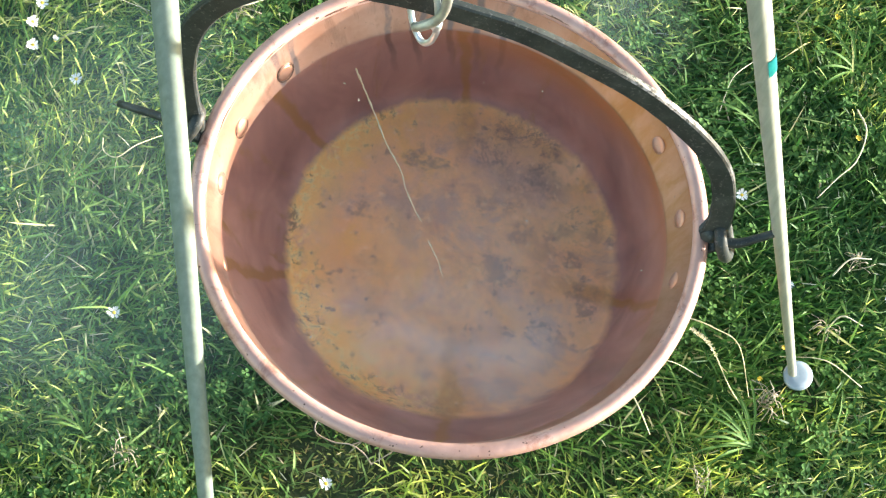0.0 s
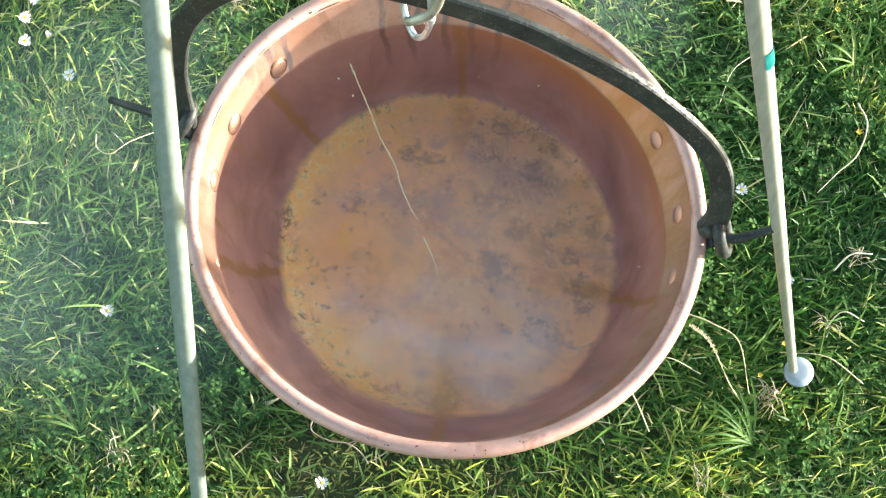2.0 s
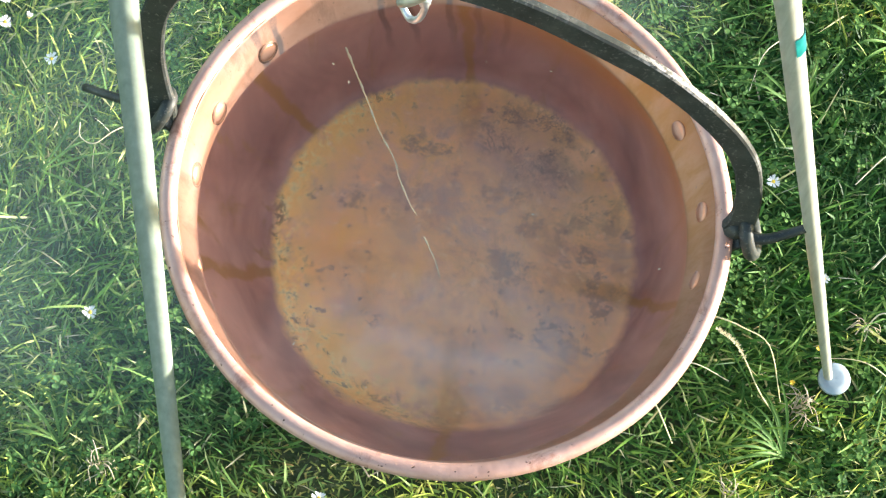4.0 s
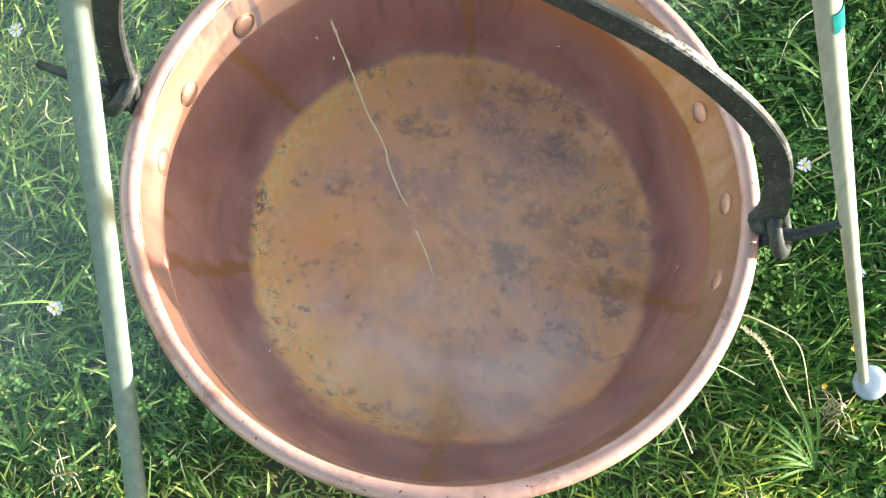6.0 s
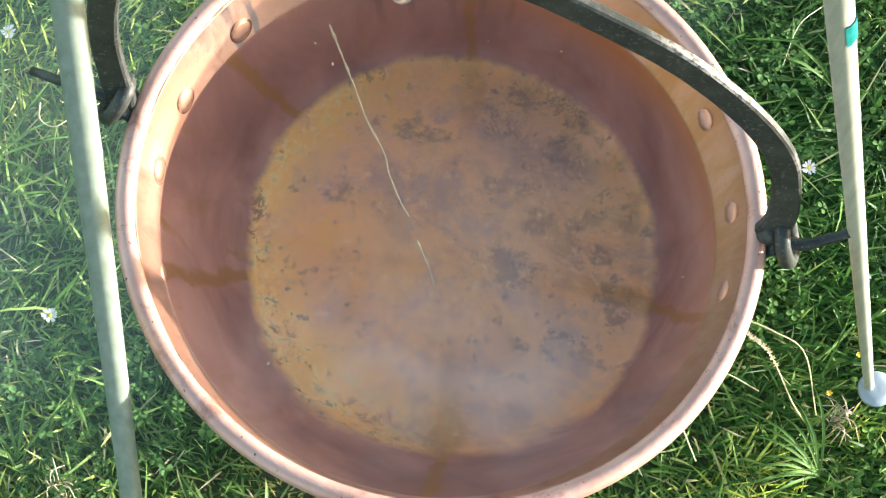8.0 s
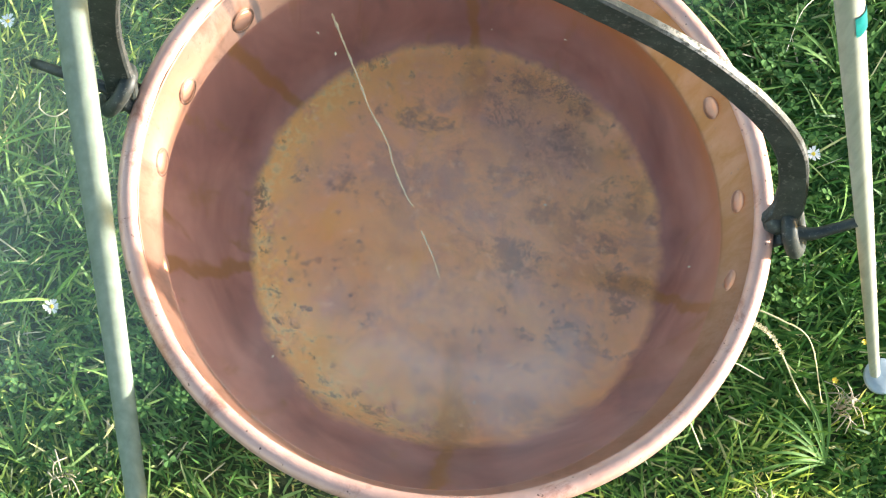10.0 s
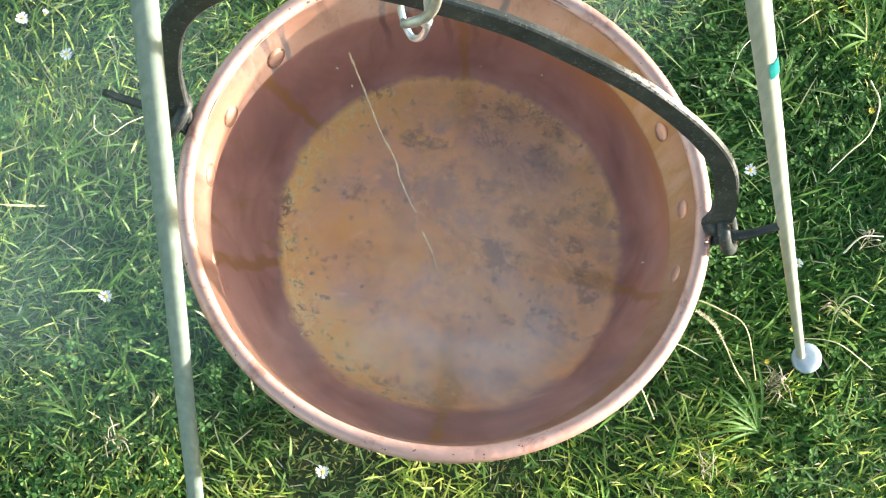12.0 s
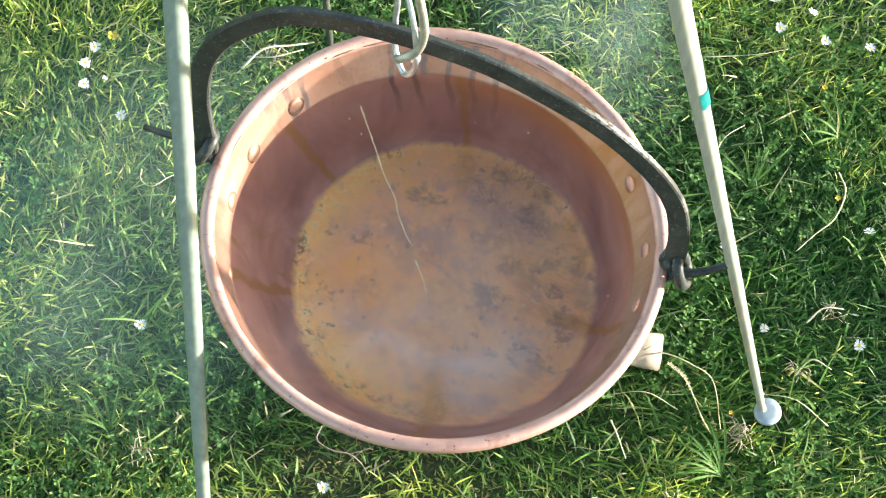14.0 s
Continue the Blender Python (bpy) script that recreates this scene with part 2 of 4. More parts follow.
def leafy(name, stops, rough=0.6, glow=0.3):
    """Blades and leaves: colour by island, some light through them."""
    k = Mat(name, rough)
    g = k.node("ShaderNodeNewGeometry")
    c = k.ramp(g.outputs["Random Per Island"], stops)
    n = k.noise(3.2, 4)
    c = k.mix(k.grey(n, 0.40, 0.68), c, k.mix(1.0, c, (1.32, 1.20, 0.80), "MULTIPLY"))
    k.color(c)
    k.b.inputs["Specular IOR Level"].default_value = 0.25
    tr = k.node("ShaderNodeBsdfTranslucent")
    k.link(c, tr.inputs["Color"])
    mx = k.node("ShaderNodeMixShader")
    mx.inputs[0].default_value = glow
    k.link(k.b.outputs[0], mx.inputs[1])
    k.link(tr.outputs[0], mx.inputs[2])
    k.link(mx.outputs[0], k.t.nodes["Material Output"].inputs["Surface"])
    return k.m


def soil():
    k = Mat("soil_and_moss", 0.95)
    a = k.noise(14, 7, 0.65)
    b = k.noise(120, 5, 0.7)
    c = k.ramp(a, [(0.3, (0.030, 0.030, 0.014)), (0.5, (0.035, 0.060, 0.016)), (0.7, (0.06, 0.10, 0.026))])
    c = k.mix(k.grey(b, 0.5, 0.75), c, (0.10, 0.09, 0.035))
    k.color(c)
    k.bump(b, 0.8, 0.01)
    return k.m


def water_mat():
    k = Mat("tea_coloured_water", 0.0)
    k.b.inputs["IOR"].default_value = 1.33
    k.b.inputs["Transmission Weight"].default_value = 1.0
    k.b.inputs["Base Color"].default_value = (0.995, 0.97, 0.93, 1)
    k.bump(k.noise(9, 2), 0.015, 0.004)
    return k.m


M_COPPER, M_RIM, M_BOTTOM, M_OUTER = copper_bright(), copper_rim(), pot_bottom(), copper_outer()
M_IRON, M_WORN_LIT = iron(), worn_lit_iron()
M_GROOVE = plain("dark_groove", (0.16, 0.08, 0.05), (0.30, 0.16, 0.10), 200, 0.6, 0.3)
M_STEEL = steel("bright_zinc", (0.74, 0.78, 0.80), 0.28)
M_HOOK = steel("worn_galvanised_steel", (0.55, 0.54, 0.46), 0.4)
M_POLE = pole_paint("cream_pole", (0.28, 0.29, 0.235), (0.38, 0.39, 0.32), (0.46, 0.465, 0.395))
# rear pole: its shade is put into a darker copy of the pole colour
M_POLE_SHADED = pole_paint("shaded_pole", (0.030, 0.040, 0.030), (0.05, 0.06, 0.045), (0.08, 0.09, 0.07))
M_POLE_GREEN = pole_paint("pale_green_pole", (0.15, 0.19, 0.145), (0.195, 0.24, 0.19), (0.235, 0.28, 0.225))
M_PLATE = plain("grey_blue_plate", (0.25, 0.32, 0.37), (0.36, 0.43, 0.48), 25, 0.5, 0.2)
M_TAPE = plain("green_tape", (0.005, 0.13, 0.125), (0.01, 0.21, 0.20), 60, 0.4)
M_SOIL = soil()
M_GRASS = leafy("grass_blades", [(0.0, (0.024, 0.078, 0.020)), (0.35, (0.066, 0.166, 0.036)), (0.68, (0.130, 0.255, 0.062)), (0.89, (0.225, 0.34, 0.11)), (0.955, (0.40, 0.43, 0.22)), (1.0, (0.56, 0.53, 0.35))])
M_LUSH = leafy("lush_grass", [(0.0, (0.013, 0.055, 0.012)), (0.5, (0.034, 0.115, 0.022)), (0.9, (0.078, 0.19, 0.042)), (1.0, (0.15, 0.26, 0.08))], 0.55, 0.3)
M_PALE = leafy("pale_grass", [(0.0, (0.085, 0.175, 0.055)), (0.5, (0.155, 0.275, 0.090)), (1.0, (0.255, 0.36, 0.14))], 0.6, 0.35)
M_SUNNY = leafy("sunlit_yellow_grass", [(0.0, (0.25, 0.38, 0.07)), (0.5, (0.43, 0.55, 0.13)), (0.85, (0.58, 0.63, 0.21)), (1.0, (0.70, 0.68, 0.40))], 0.6, 0.35)
M_MOSS = leafy("mossy_sward", [(0.0, (0.10, 0.14, 0.045)), (0.4, (0.18, 0.23, 0.07)), (0.8, (0.30, 0.33, 0.12)), (1.0, (0.42, 0.30, 0.14))], 0.8, 0.25)
M_CLOVER = leafy("clover_leaves", [(0.0, (0.04, 0.11, 0.032)), (0.5, (0.075, 0.175, 0.05)), (1.0, (0.13, 0.25, 0.07))], 0.85, 0.3)
M_DRY = leafy("dry_straw", [(0.0, (0.46, 0.41, 0.29)), (0.5, (0.62, 0.58, 0.45)), (1.0, (0.76, 0.73, 0.62))], 0.7, 0.1)
M_DEAD = leafy("dead_stems", [(0.0, (0.30, 0.24, 0.17)), (0.5, (0.46, 0.40, 0.31)), (1.0, (0.62, 0.57, 0.47))], 0.8, 0.1)
M_PETAL = plain("white_petals", (0.78, 0.78, 0.76), (0.86, 0.86, 0.84), 200, 0.6, 0, 0)
M_YELLOW = plain("yellow_florets", (0.70, 0.46, 0.02), (0.82, 0.60, 0.05), 300, 0.6, 0, 0.3)
M_STEM = plain("green_stem", (0.06, 0.14, 0.02), (0.10, 0.20, 0.03), 100, 0.5, 0, 0)
# darker wood for the long stick: shade under smoke put into its colour
M_WOOD_SHADED = plain("shaded_wood", (0.05, 0.042, 0.04), (0.15, 0.12, 0.105), 22, 0.8, 0, 0.5)
M_WOOD = plain("split_wood", (0.20, 0.155, 0.11), (0.38, 0.31, 0.23), 18, 0.7, 0, 0.4)
M_STRAW = plain("wet_straw", (0.50, 0.38, 0.20), (0.66, 0.54, 0.34), 90, 0.5, 0, 0.2)
M_WATER = water_mat()


# ---------------------------------------------------------------- mesh helpers
def mesh_of(name, verts, faces, mats, smooth=True, slots=None):
    me = bpy.data.meshes.new(name)
    me.from_pydata([tuple(v) for v in verts], [], faces)
    for m in mats:
        me.materials.append(m)
    if slots is not None:
        me.polygons.foreach_set("material_index", slots)
    me.polygons.foreach_set("use_smooth", [smooth] * len(me.polygons))
    me.update()
    return me


def part(name, me, parent=None, label=""):
    ob = new(name, me)
    ob.parent = parent
    return tagged(ob, label)


def thing(name, at, label, category, group="", kind=""):
    ob = new(name)
    ob.empty_display_size = 0.02
    ob.matrix_world = Matrix.Translation(at) if not isinstance(at, Matrix) else at
    return tagged(ob, label, category, group, kind)


def lathe(profile, mats, slots=None, n=128, wobble=0.0, closed=False):
    """Turns a profile of (radius, height) round z. slots: material of each band."""
    verts, faces, idx = [], [], []
    for r, z in profile:
        for i in range(n):
            a = 2 * math.pi * i / n
            d = wobble * noise.noise((math.cos(a) * 1.7, math.sin(a) * 1.7, z * 4))
            verts.append(((r + d) * math.cos(a), (r + d) * math.sin(a), z))
    m = len(profile)
    for j in range(m if closed else m - 1):
        k = (j + 1) % m
        for i in range(n):
            h = (i + 1) % n
            faces.append((j * n + i, j * n + h, k * n + h, k * n + i))
            idx.append(slots[j] if slots else 0)
    return mesh_of("lathe", verts, faces, mats, True, idx)


def smooth_path(points, per=8):
    """Catmull-Rom through the points."""
    p = [Vector(q) for q in points]
    p = [p[0] * 2 - p[1]] + p + [p[-1] * 2 - p[-2]]
    out = []
    for i in range(1, len(p) - 2):
        for s in range(per):
            t = s / per
            a, b, c, d = p[i - 1], p[i], p[i + 1], p[i + 2]
            out.append(0.5 * ((2 * b) + (c - a) * t + (2 * a - 5 * b + 4 * c - d) * t * t + (3 * b - a - 3 * c + d) * t ** 3))
    out.append(p[-2])
    return out


def sweep(points, section, mat, side=None, scale=None, closed=False, rough=0.0, smooth=True, worn_lit=None):
    """Sweeps a section of (u, v) along points. u lies along `side` where given, v across it."""
    pts = [Vector(p) for p in points]
    n, m = len(pts), len(section)
    verts, faces = [], []
    u_prev = None
    for i, p in enumerate(pts):
        a = pts[(i + 1) % n] if closed or i < n - 1 else p
        b = pts[i - 1] if closed or i > 0 else p
        d = (a - b).normalized()
        ref = Vector(side) if side is not None else (u_prev or (Vector((0, 0, 1)) if abs(d.z) < 0.9 else Vector((1, 0, 0))))
        u = (ref - d * ref.dot(d)).normalized()
        u_prev = u
        v = d.cross(u)
        s = scale[i] if scale else 1.0
        for k, (x, y) in enumerate(section):
            j = 1 + rough * noise.noise((p.x * 90 + k, p.y * 90, p.z * 90))
            verts.append(p + (u * x + v * y) * s * j)
    for i in range(n if closed else n - 1):
        h = (i + 1) % n
        for k in range(m):
            l = (k + 1) % m
            faces.append((i * m + k, i * m + l, h * m + l, h * m + k))
    if not closed:
        faces.append(tuple(range(m - 1, -1, -1)))
        faces.append(tuple((n - 1) * m + k for k in range(m)))
    # second material on part of the bar's outer faces paints the sunlit edge
    slots = [1 if worn_lit and k % m in (2, 3) and 0.63 * n < k // m < 0.90 * n else 0 for k in range(len(faces))]
    return mesh_of("sweep", verts, faces, [mat] + ([worn_lit] if worn_lit else []), smooth, slots)


def disc_section(r, n=10):
    return [(r * math.cos(2 * math.pi * i / n), r * math.sin(2 * math.pi * i / n)) for i in range(n)]


def bar_section(w, t, c):
    """A bar w by t with corners cut by c."""
    w, t = w / 2, t / 2
    return [(w, -t + c), (w, t - c), (w - c, t), (-w + c, t), (-w, t - c), (-w, -t + c), (-w + c, -t), (w - c, -t)]


# ---------------------------------------------------------------- ground
def ground_height(x, y):
    return 0.010 * noise.noise((x * 2.1, y * 2.1, 0)) + 0.004 * noise.noise((x * 9, y * 9, 3))


def build_ground():
    ticks = sorted({round(v, 3) for v in [-60, -25, -10, -5, -3, 3, 5, 10, 25, 60] + [i * 0.05 for i in range(-40, 41)]})
    n = len(ticks)
    verts = [(x, y, ground_height(x, y) if max(abs(x), abs(y)) < 2.5 else 0.0) for y in ticks for x in ticks]
    faces = [(j * n + i, j * n + i + 1, (j + 1) * n + i + 1, (j + 1) * n + i) for j in range(n - 1) for i in range(n - 1)]
    ob = new("ground", mesh_of("ground", verts, faces, [M_SOIL]))
    tagged(ob, "dark mossy soil of a meadow under short grass", "ground", kind="structure")


build_ground()

# ---------------------------------------------------------------- cauldron
def leaning(me, top, share=1.0):
    """Shifts a lathed wall sideways with its depth below top."""
    for v in me.vertices:
        deep = max(0.0, top - v.co.z)
        v.co.x += VIEW_SKEW[0] * deep * share
        v.co.y += VIEW_SKEW[1] * deep * share
    return me



def build_cauldron():
    pot = thing("cauldron", (0, 0, 0), "large copper cauldron hung by a black iron bail", "cauldron")
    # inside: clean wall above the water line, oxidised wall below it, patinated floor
    inner = [(0.284, RIM_Z + 0.001), (0.2815, RIM_Z - 0.009), (0.273, RIM_Z - 0.030), (0.2645, WATER_Z + 0.006), (0.2625, WATER_Z + 0.001),
             (0.2560, WATER_Z - 0.020), (0.246, WATER_Z - 0.050), (0.234, WATER_Z - 0.082), (0.228, 0.304), (0.221, 0.292), (0.213, 0.285),
             (0.197, BOTTOM_Z), (0.14, BOTTOM_Z - 0.001), (0.09, BOTTOM_Z - 0.001), (0.04, BOTTOM_Z - 0.0015), (0.001, BOTTOM_Z - 0.0015)]
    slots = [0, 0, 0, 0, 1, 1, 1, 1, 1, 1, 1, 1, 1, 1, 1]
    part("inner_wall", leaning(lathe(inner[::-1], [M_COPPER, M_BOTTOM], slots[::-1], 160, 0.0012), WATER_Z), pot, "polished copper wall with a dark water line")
    outer = [(0.001, 0.262), (0.12, 0.262), (0.19, 0.264), (0.218, 0.269), (0.242, 0.283), (0.258, 0.31), (0.271, 0.35), (0.280, 0.395), (0.286, 0.435), (0.287, RIM_Z - 0.004)]
    part("outer_wall", leaning(lathe(outer, [M_OUTER], None, 128, 0.0015), 0.435, 0.68), pot, "dull brown copper outside")
    ring = [(0.2905 + 0.0095 * math.cos(a), RIM_Z + 0.0085 * math.sin(a)) for a in [2 * math.pi * i / 12 for i in range(12)]]
    part("rim", lathe(ring, [M_RIM], None, 160, 0.0015, True), pot, "rolled copper rim, pale and pitted")
    # cracked joint between rim and wall
    r = random.Random(3)
    az = 60.0
    while az < 215:
        span = r.uniform(6, 22)
        pts = []
        for j in range(9):
            a = radians(az + span * j / 8)
            q = 0.2822 + 0.0009 * noise.noise((az + j, 0, 1))
            pts.append((q * math.cos(a), q * math.sin(a), RIM_Z + 0.0035 + 0.0008 * noise.noise((j, az, 4))))
        part("seam", sweep(pts, disc_section(0.0011, 6), M_GROOVE, None, [0.3 + 0.7 * math.sin(math.pi * (j + 0.5) / 9) for j in range(9)], False, 0.5), pot, "dark crack under the rim")
        az += span + r.uniform(2, 14)
    # rivets round the upper wall
    prof = [(0.0005, 0.0022), (0.006, 0.0020), (0.0095, 0.0014), (0.0112, 0.0006), (0.0116, 0.0001), (0.0134, 0.0010), (0.0142, -0.003)]
    rivet = lathe(prof[::-1], [M_COPPER, M_GROOVE], [1, 1, 1, 0, 0, 0], 22)
    flush = lathe([(q * 0.8, z * 0.6) for q, z in prof[::-1]], [M_COPPER], None, 22)
    for az, z in ((138.5, 0.424), (157.6, 0.422), (173.7, 0.420), (-165.5, 0.405), (25.1, 0.436), (4.7, 0.436), (-11.6, 0.430)):
        r = 0.2622 + (z - WATER_Z) * 0.355
        a = radians(az)
        inward = Vector((-math.cos(a), -math.sin(a), 0.30)).normalized()
        m = Matrix.Translation((r * math.cos(a), r * math.sin(a), z)) @ inward.to_track_quat("Z", "Y").to_matrix().to_4x4()
        ob = part("rivet", rivet if az > 90 else flush, pot)
        ob.matrix_local = m
    # lugs, rings and spikes that carry the bail
    axis_r, axis_l = Vector((0.306, -0.016, 0.466)), Vector((-0.297, 0.073, 0.466))
    for p, tip in ((axis_r, Vector((0.383, -0.007, 0.493))), (axis_l, Vector((-0.391, 0.113, 0.437)))):
        out = Vector((p.x, p.y, 0)).normalized()
        tang = Vector((-out.y, out.x, 0))
        base = Vector((out.x * 0.287, out.y * 0.287, RIM_Z - 0.014))
        # strap riveted on the wall
        strap = [base + Vector((0, 0, dz)) + out * dx for dz, dx in ((-0.07, -0.001), (-0.04, 0.003), (-0.01, 0.006), (0.012, 0.014), (0.02, 0.02))]
        lug = part("lug", sweep(smooth_path(strap, 4), bar_section(0.030, 0.006, 0.0015), M_IRON, tang), pot, "black iron strap")
        # ring, standing upright in the wall's plane
        c = p + out * 0.010 + Vector((0, 0, 0.008))
        loop = [c + tang * (0.019 * math.cos(a)) + Vector((0, 0, 0.023 * math.sin(a))) - out * (0.010 * math.sin(a)) for a in [2 * math.pi * i / 28 for i in range(28)]]
        part("ring", sweep(loop, disc_section(0.0076, 10), M_IRON, None, None, True, 0.12), lug)
        spike = smooth_path([p + out * 0.010, p + out * 0.032 + Vector((0, 0, 0.006)), tip], 6)
        part("spike", sweep(spike, disc_section(0.0068, 10), M_IRON, None, [1.0 - 0.35 * i / (len(spike) - 1) for i in range(len(spike))], False, 0.10), lug)
    # bail: a flat iron bar on edge
    shape = [(-0.304, 0.462), (-0.304, 0.485), (-0.309, 0.519), (-0.314, 0.571), (-0.309, 0.632), (-0.289, 0.682), (-0.252, 0.724), (-0.207, 0.755), (-0.149, 0.767), (-0.084, 0.770), (-0.017, 0.764), (0.037, 0.755), (0.097, 0.734), (0.174, 0.699), (0.240, 0.650), (0.281, 0.600), (0.298, 0.546), (0.302, 0.503), (0.298, 0.481)]
    line = [Vector((x, -0.0571 + -0.1477 * x + 0.1843 * z, z)) for x, z in shape]
    normal = Vector((0.1437, 0.9732, -0.1794))
    path = smooth_path(line, 6)
    n = len(path)
    widen = [1.0 + 0.12 * max(0, (abs(i - n / 2) / (n / 2) - 0.75) * 4) for i in range(n)]
    part("bail", sweep(path, bar_section(0.0105, 0.0265, 0.002), M_IRON, normal, widen, False, 0.04, False, M_WORN_LIT), pot, "forged black iron bail")
    for q in (path[0], path[-1]):
        eye = []
        for j in range(7):
            t = math.pi * j / 6
            eye.append((max(0.0004, 0.0135 * math.sin(t)), -0.0115 * math.cos(t)))
        knob = part("bail_eye", lathe(eye, [M_IRON], None, 16, 0.001), pot, "rounded end of the bail")
        knob.matrix_local = Matrix.Translation(q) @ normal.to_track_quat("Z", "Y").to_matrix().to_4x4()
    return pot


cauldron = build_cauldron()


def build_water():
    prof = [(0.0005, WATER_Z), (0.09, WATER_Z), (0.18, WATER_Z), (0.2676, WATER_Z)]
    ob = new("water", lathe(prof, [M_WATER], None, 128))
    ob.visible_shadow = False
    tagged(ob, "still brownish warm water filling the copper cauldron", "water")


build_water()


def build_straw(pts, thick, label):
    path = smooth_path(pts, 8)
    n = len(path)
    width = []
    for i in range(n):
        w = 0.7 + 0.8 * abs(noise.noise((i * 0.55, 0, 0)))
        if i % 8 in (3, 4):
            w += 0.45
        path[i] = Vector(path[i]) + Vector((0.0007 * noise.noise((i * 0.8, 3, 0)), 0.0006 * noise.noise((i * 0.7, 9, 0)), 0))
        width.append(w * (1.0 - 0.45 * i / n))
    ob = new("straw", sweep(path, disc_section(thick, 6), M_STRAW, None, width))
    tagged(ob, label, "straw", "straw on the water")


build_straw([(-0.117, 0.199, 0.4092), (-0.104, 0.169, 0.4094), (-0.089, 0.135, 0.4090), (-0.076, 0.103, 0.4092), (-0.057, 0.069, 0.4088), (-0.051, 0.048, 0.4090), (-0.038, 0.019, 0.4084), (-0.030, 0.007, 0.4069)], 0.0012, "thin pale knotty stalk of straw floating on the water")
build_straw([(-0.021, -0.017, 0.4066), (-0.014, -0.032, 0.4080), (-0.008, -0.045, 0.4082), (-0.002, -0.064, 0.4080)], 0.0009, "short thin piece of straw floating on the water")

# ---------------------------------------------------------------- tripod
APEX = Vector((0.039, 0.012, 1.600))


def build_tripod():
    tri = thing("tripod", (0, 0, 0), "tripod of slim weathered garden poles, two pale and one darkened as if shaded", "tripod")
    # feet, tops and tapers are set so the poles fit the camera's view
    feet = ((Vector((0.523, -0.017, 0.012)), 0.0056, 0.0160), (Vector((-0.202, -0.601, 0.012)), 0.0056, 0.0215), (Vector((-0.180, 0.510, 0.000)), 0.0060, 0.0075))
    tops = (APEX, Vector((-0.431, 0.585, 1.350)), Vector((-0.340, 0.900, 1.000)))
    for i, (f, r0, r1) in enumerate(feet):
        top = tops[i] + (tops[i] - f).normalized() * 0.05
        steps = 240
        path = [f.lerp(top, k / steps) for k in range(steps + 1)]
        joints = ((0.05, 0.18, 0.30, 0.44, 0.57, 0.71, 0.86), (0.10, 0.27, 0.455, 0.63, 0.80), (0.2, 0.4, 0.6, 0.8))[i]
        width = []
        for k in range(steps + 1):
            s = k / steps
            swell = sum(0.045 * math.exp(-((s - j) * 1.7 / 0.006) ** 2) for j in joints)
            width.append((r0 + (r1 - r0) * s) * (1 + swell + 0.008 * noise.noise((s * 30, i * 7, 0))))
        leg = part("leg", sweep(path, disc_section(1.0, 14), (M_POLE, M_POLE_GREEN, M_POLE_SHADED)[i], None, width), tri, ("slim cream pole with small joints", "slim grey-green pole with small joints", "slim pole, darkened to stand in for shade")[i])
        prof = [(0.0005, 0.012), (0.010, 0.0125), (0.0190, 0.011), (0.0202, 0.0095), (0.0202, 0.004), (0.0005, 0.003)]
        if i == 2:
            continue
        plate = part("foot_plate", lathe(prof, [M_PLATE], None, 32), leg, "round grey metal foot plate")
        plate.matrix_local = pose(f.x, f.y, 0.030, 9, 0, 0)
        if i == 0:
            d = (top - f).normalized()
            at = f + d * ((0.881 - f.z) / d.z)
            verts, faces = [], []
            side = Vector((0.95, 0.10, 0.30))
            side = (side - d * side.dot(d)).normalized()
            other = d.cross(side)
            for s in (-0.015, -0.005, 0.005, 0.015):
                for k in range(9):
                    a = radians(-78 + 156 * k / 8 + 12 * noise.noise((s * 200, k, 0)))
                    verts.append(at + d * (s + 0.002 * noise.noise((k, s * 90, 5))) + (side * math.cos(a) + other * math.sin(a)) * 0.0122)
            for j in range(3):
                for k in range(8):
                    faces.append((j * 9 + k, j * 9 + k + 1, (j + 1) * 9 + k + 1, (j + 1) * 9 + k))
            part("tape", mesh_of("tape", verts, faces, [M_TAPE]), leg, "strip of green tape")
    # binding at the tripod's head, which only the cream pole reaches
    loops = []
    for j in range(5):
        loops.append([APEX + Vector((0.030 * math.cos(a), 0.030 * math.sin(a), -0.02 + 0.009 * j + 0.004 * math.sin(a + j))) for a in [2 * math.pi * i / 20 for i in range(20)]])
    for lp in loops:
        part("binding", sweep(lp, disc_section(0.004, 8), M_HOOK, None, None, True), tri, "wire binding")


build_tripod()


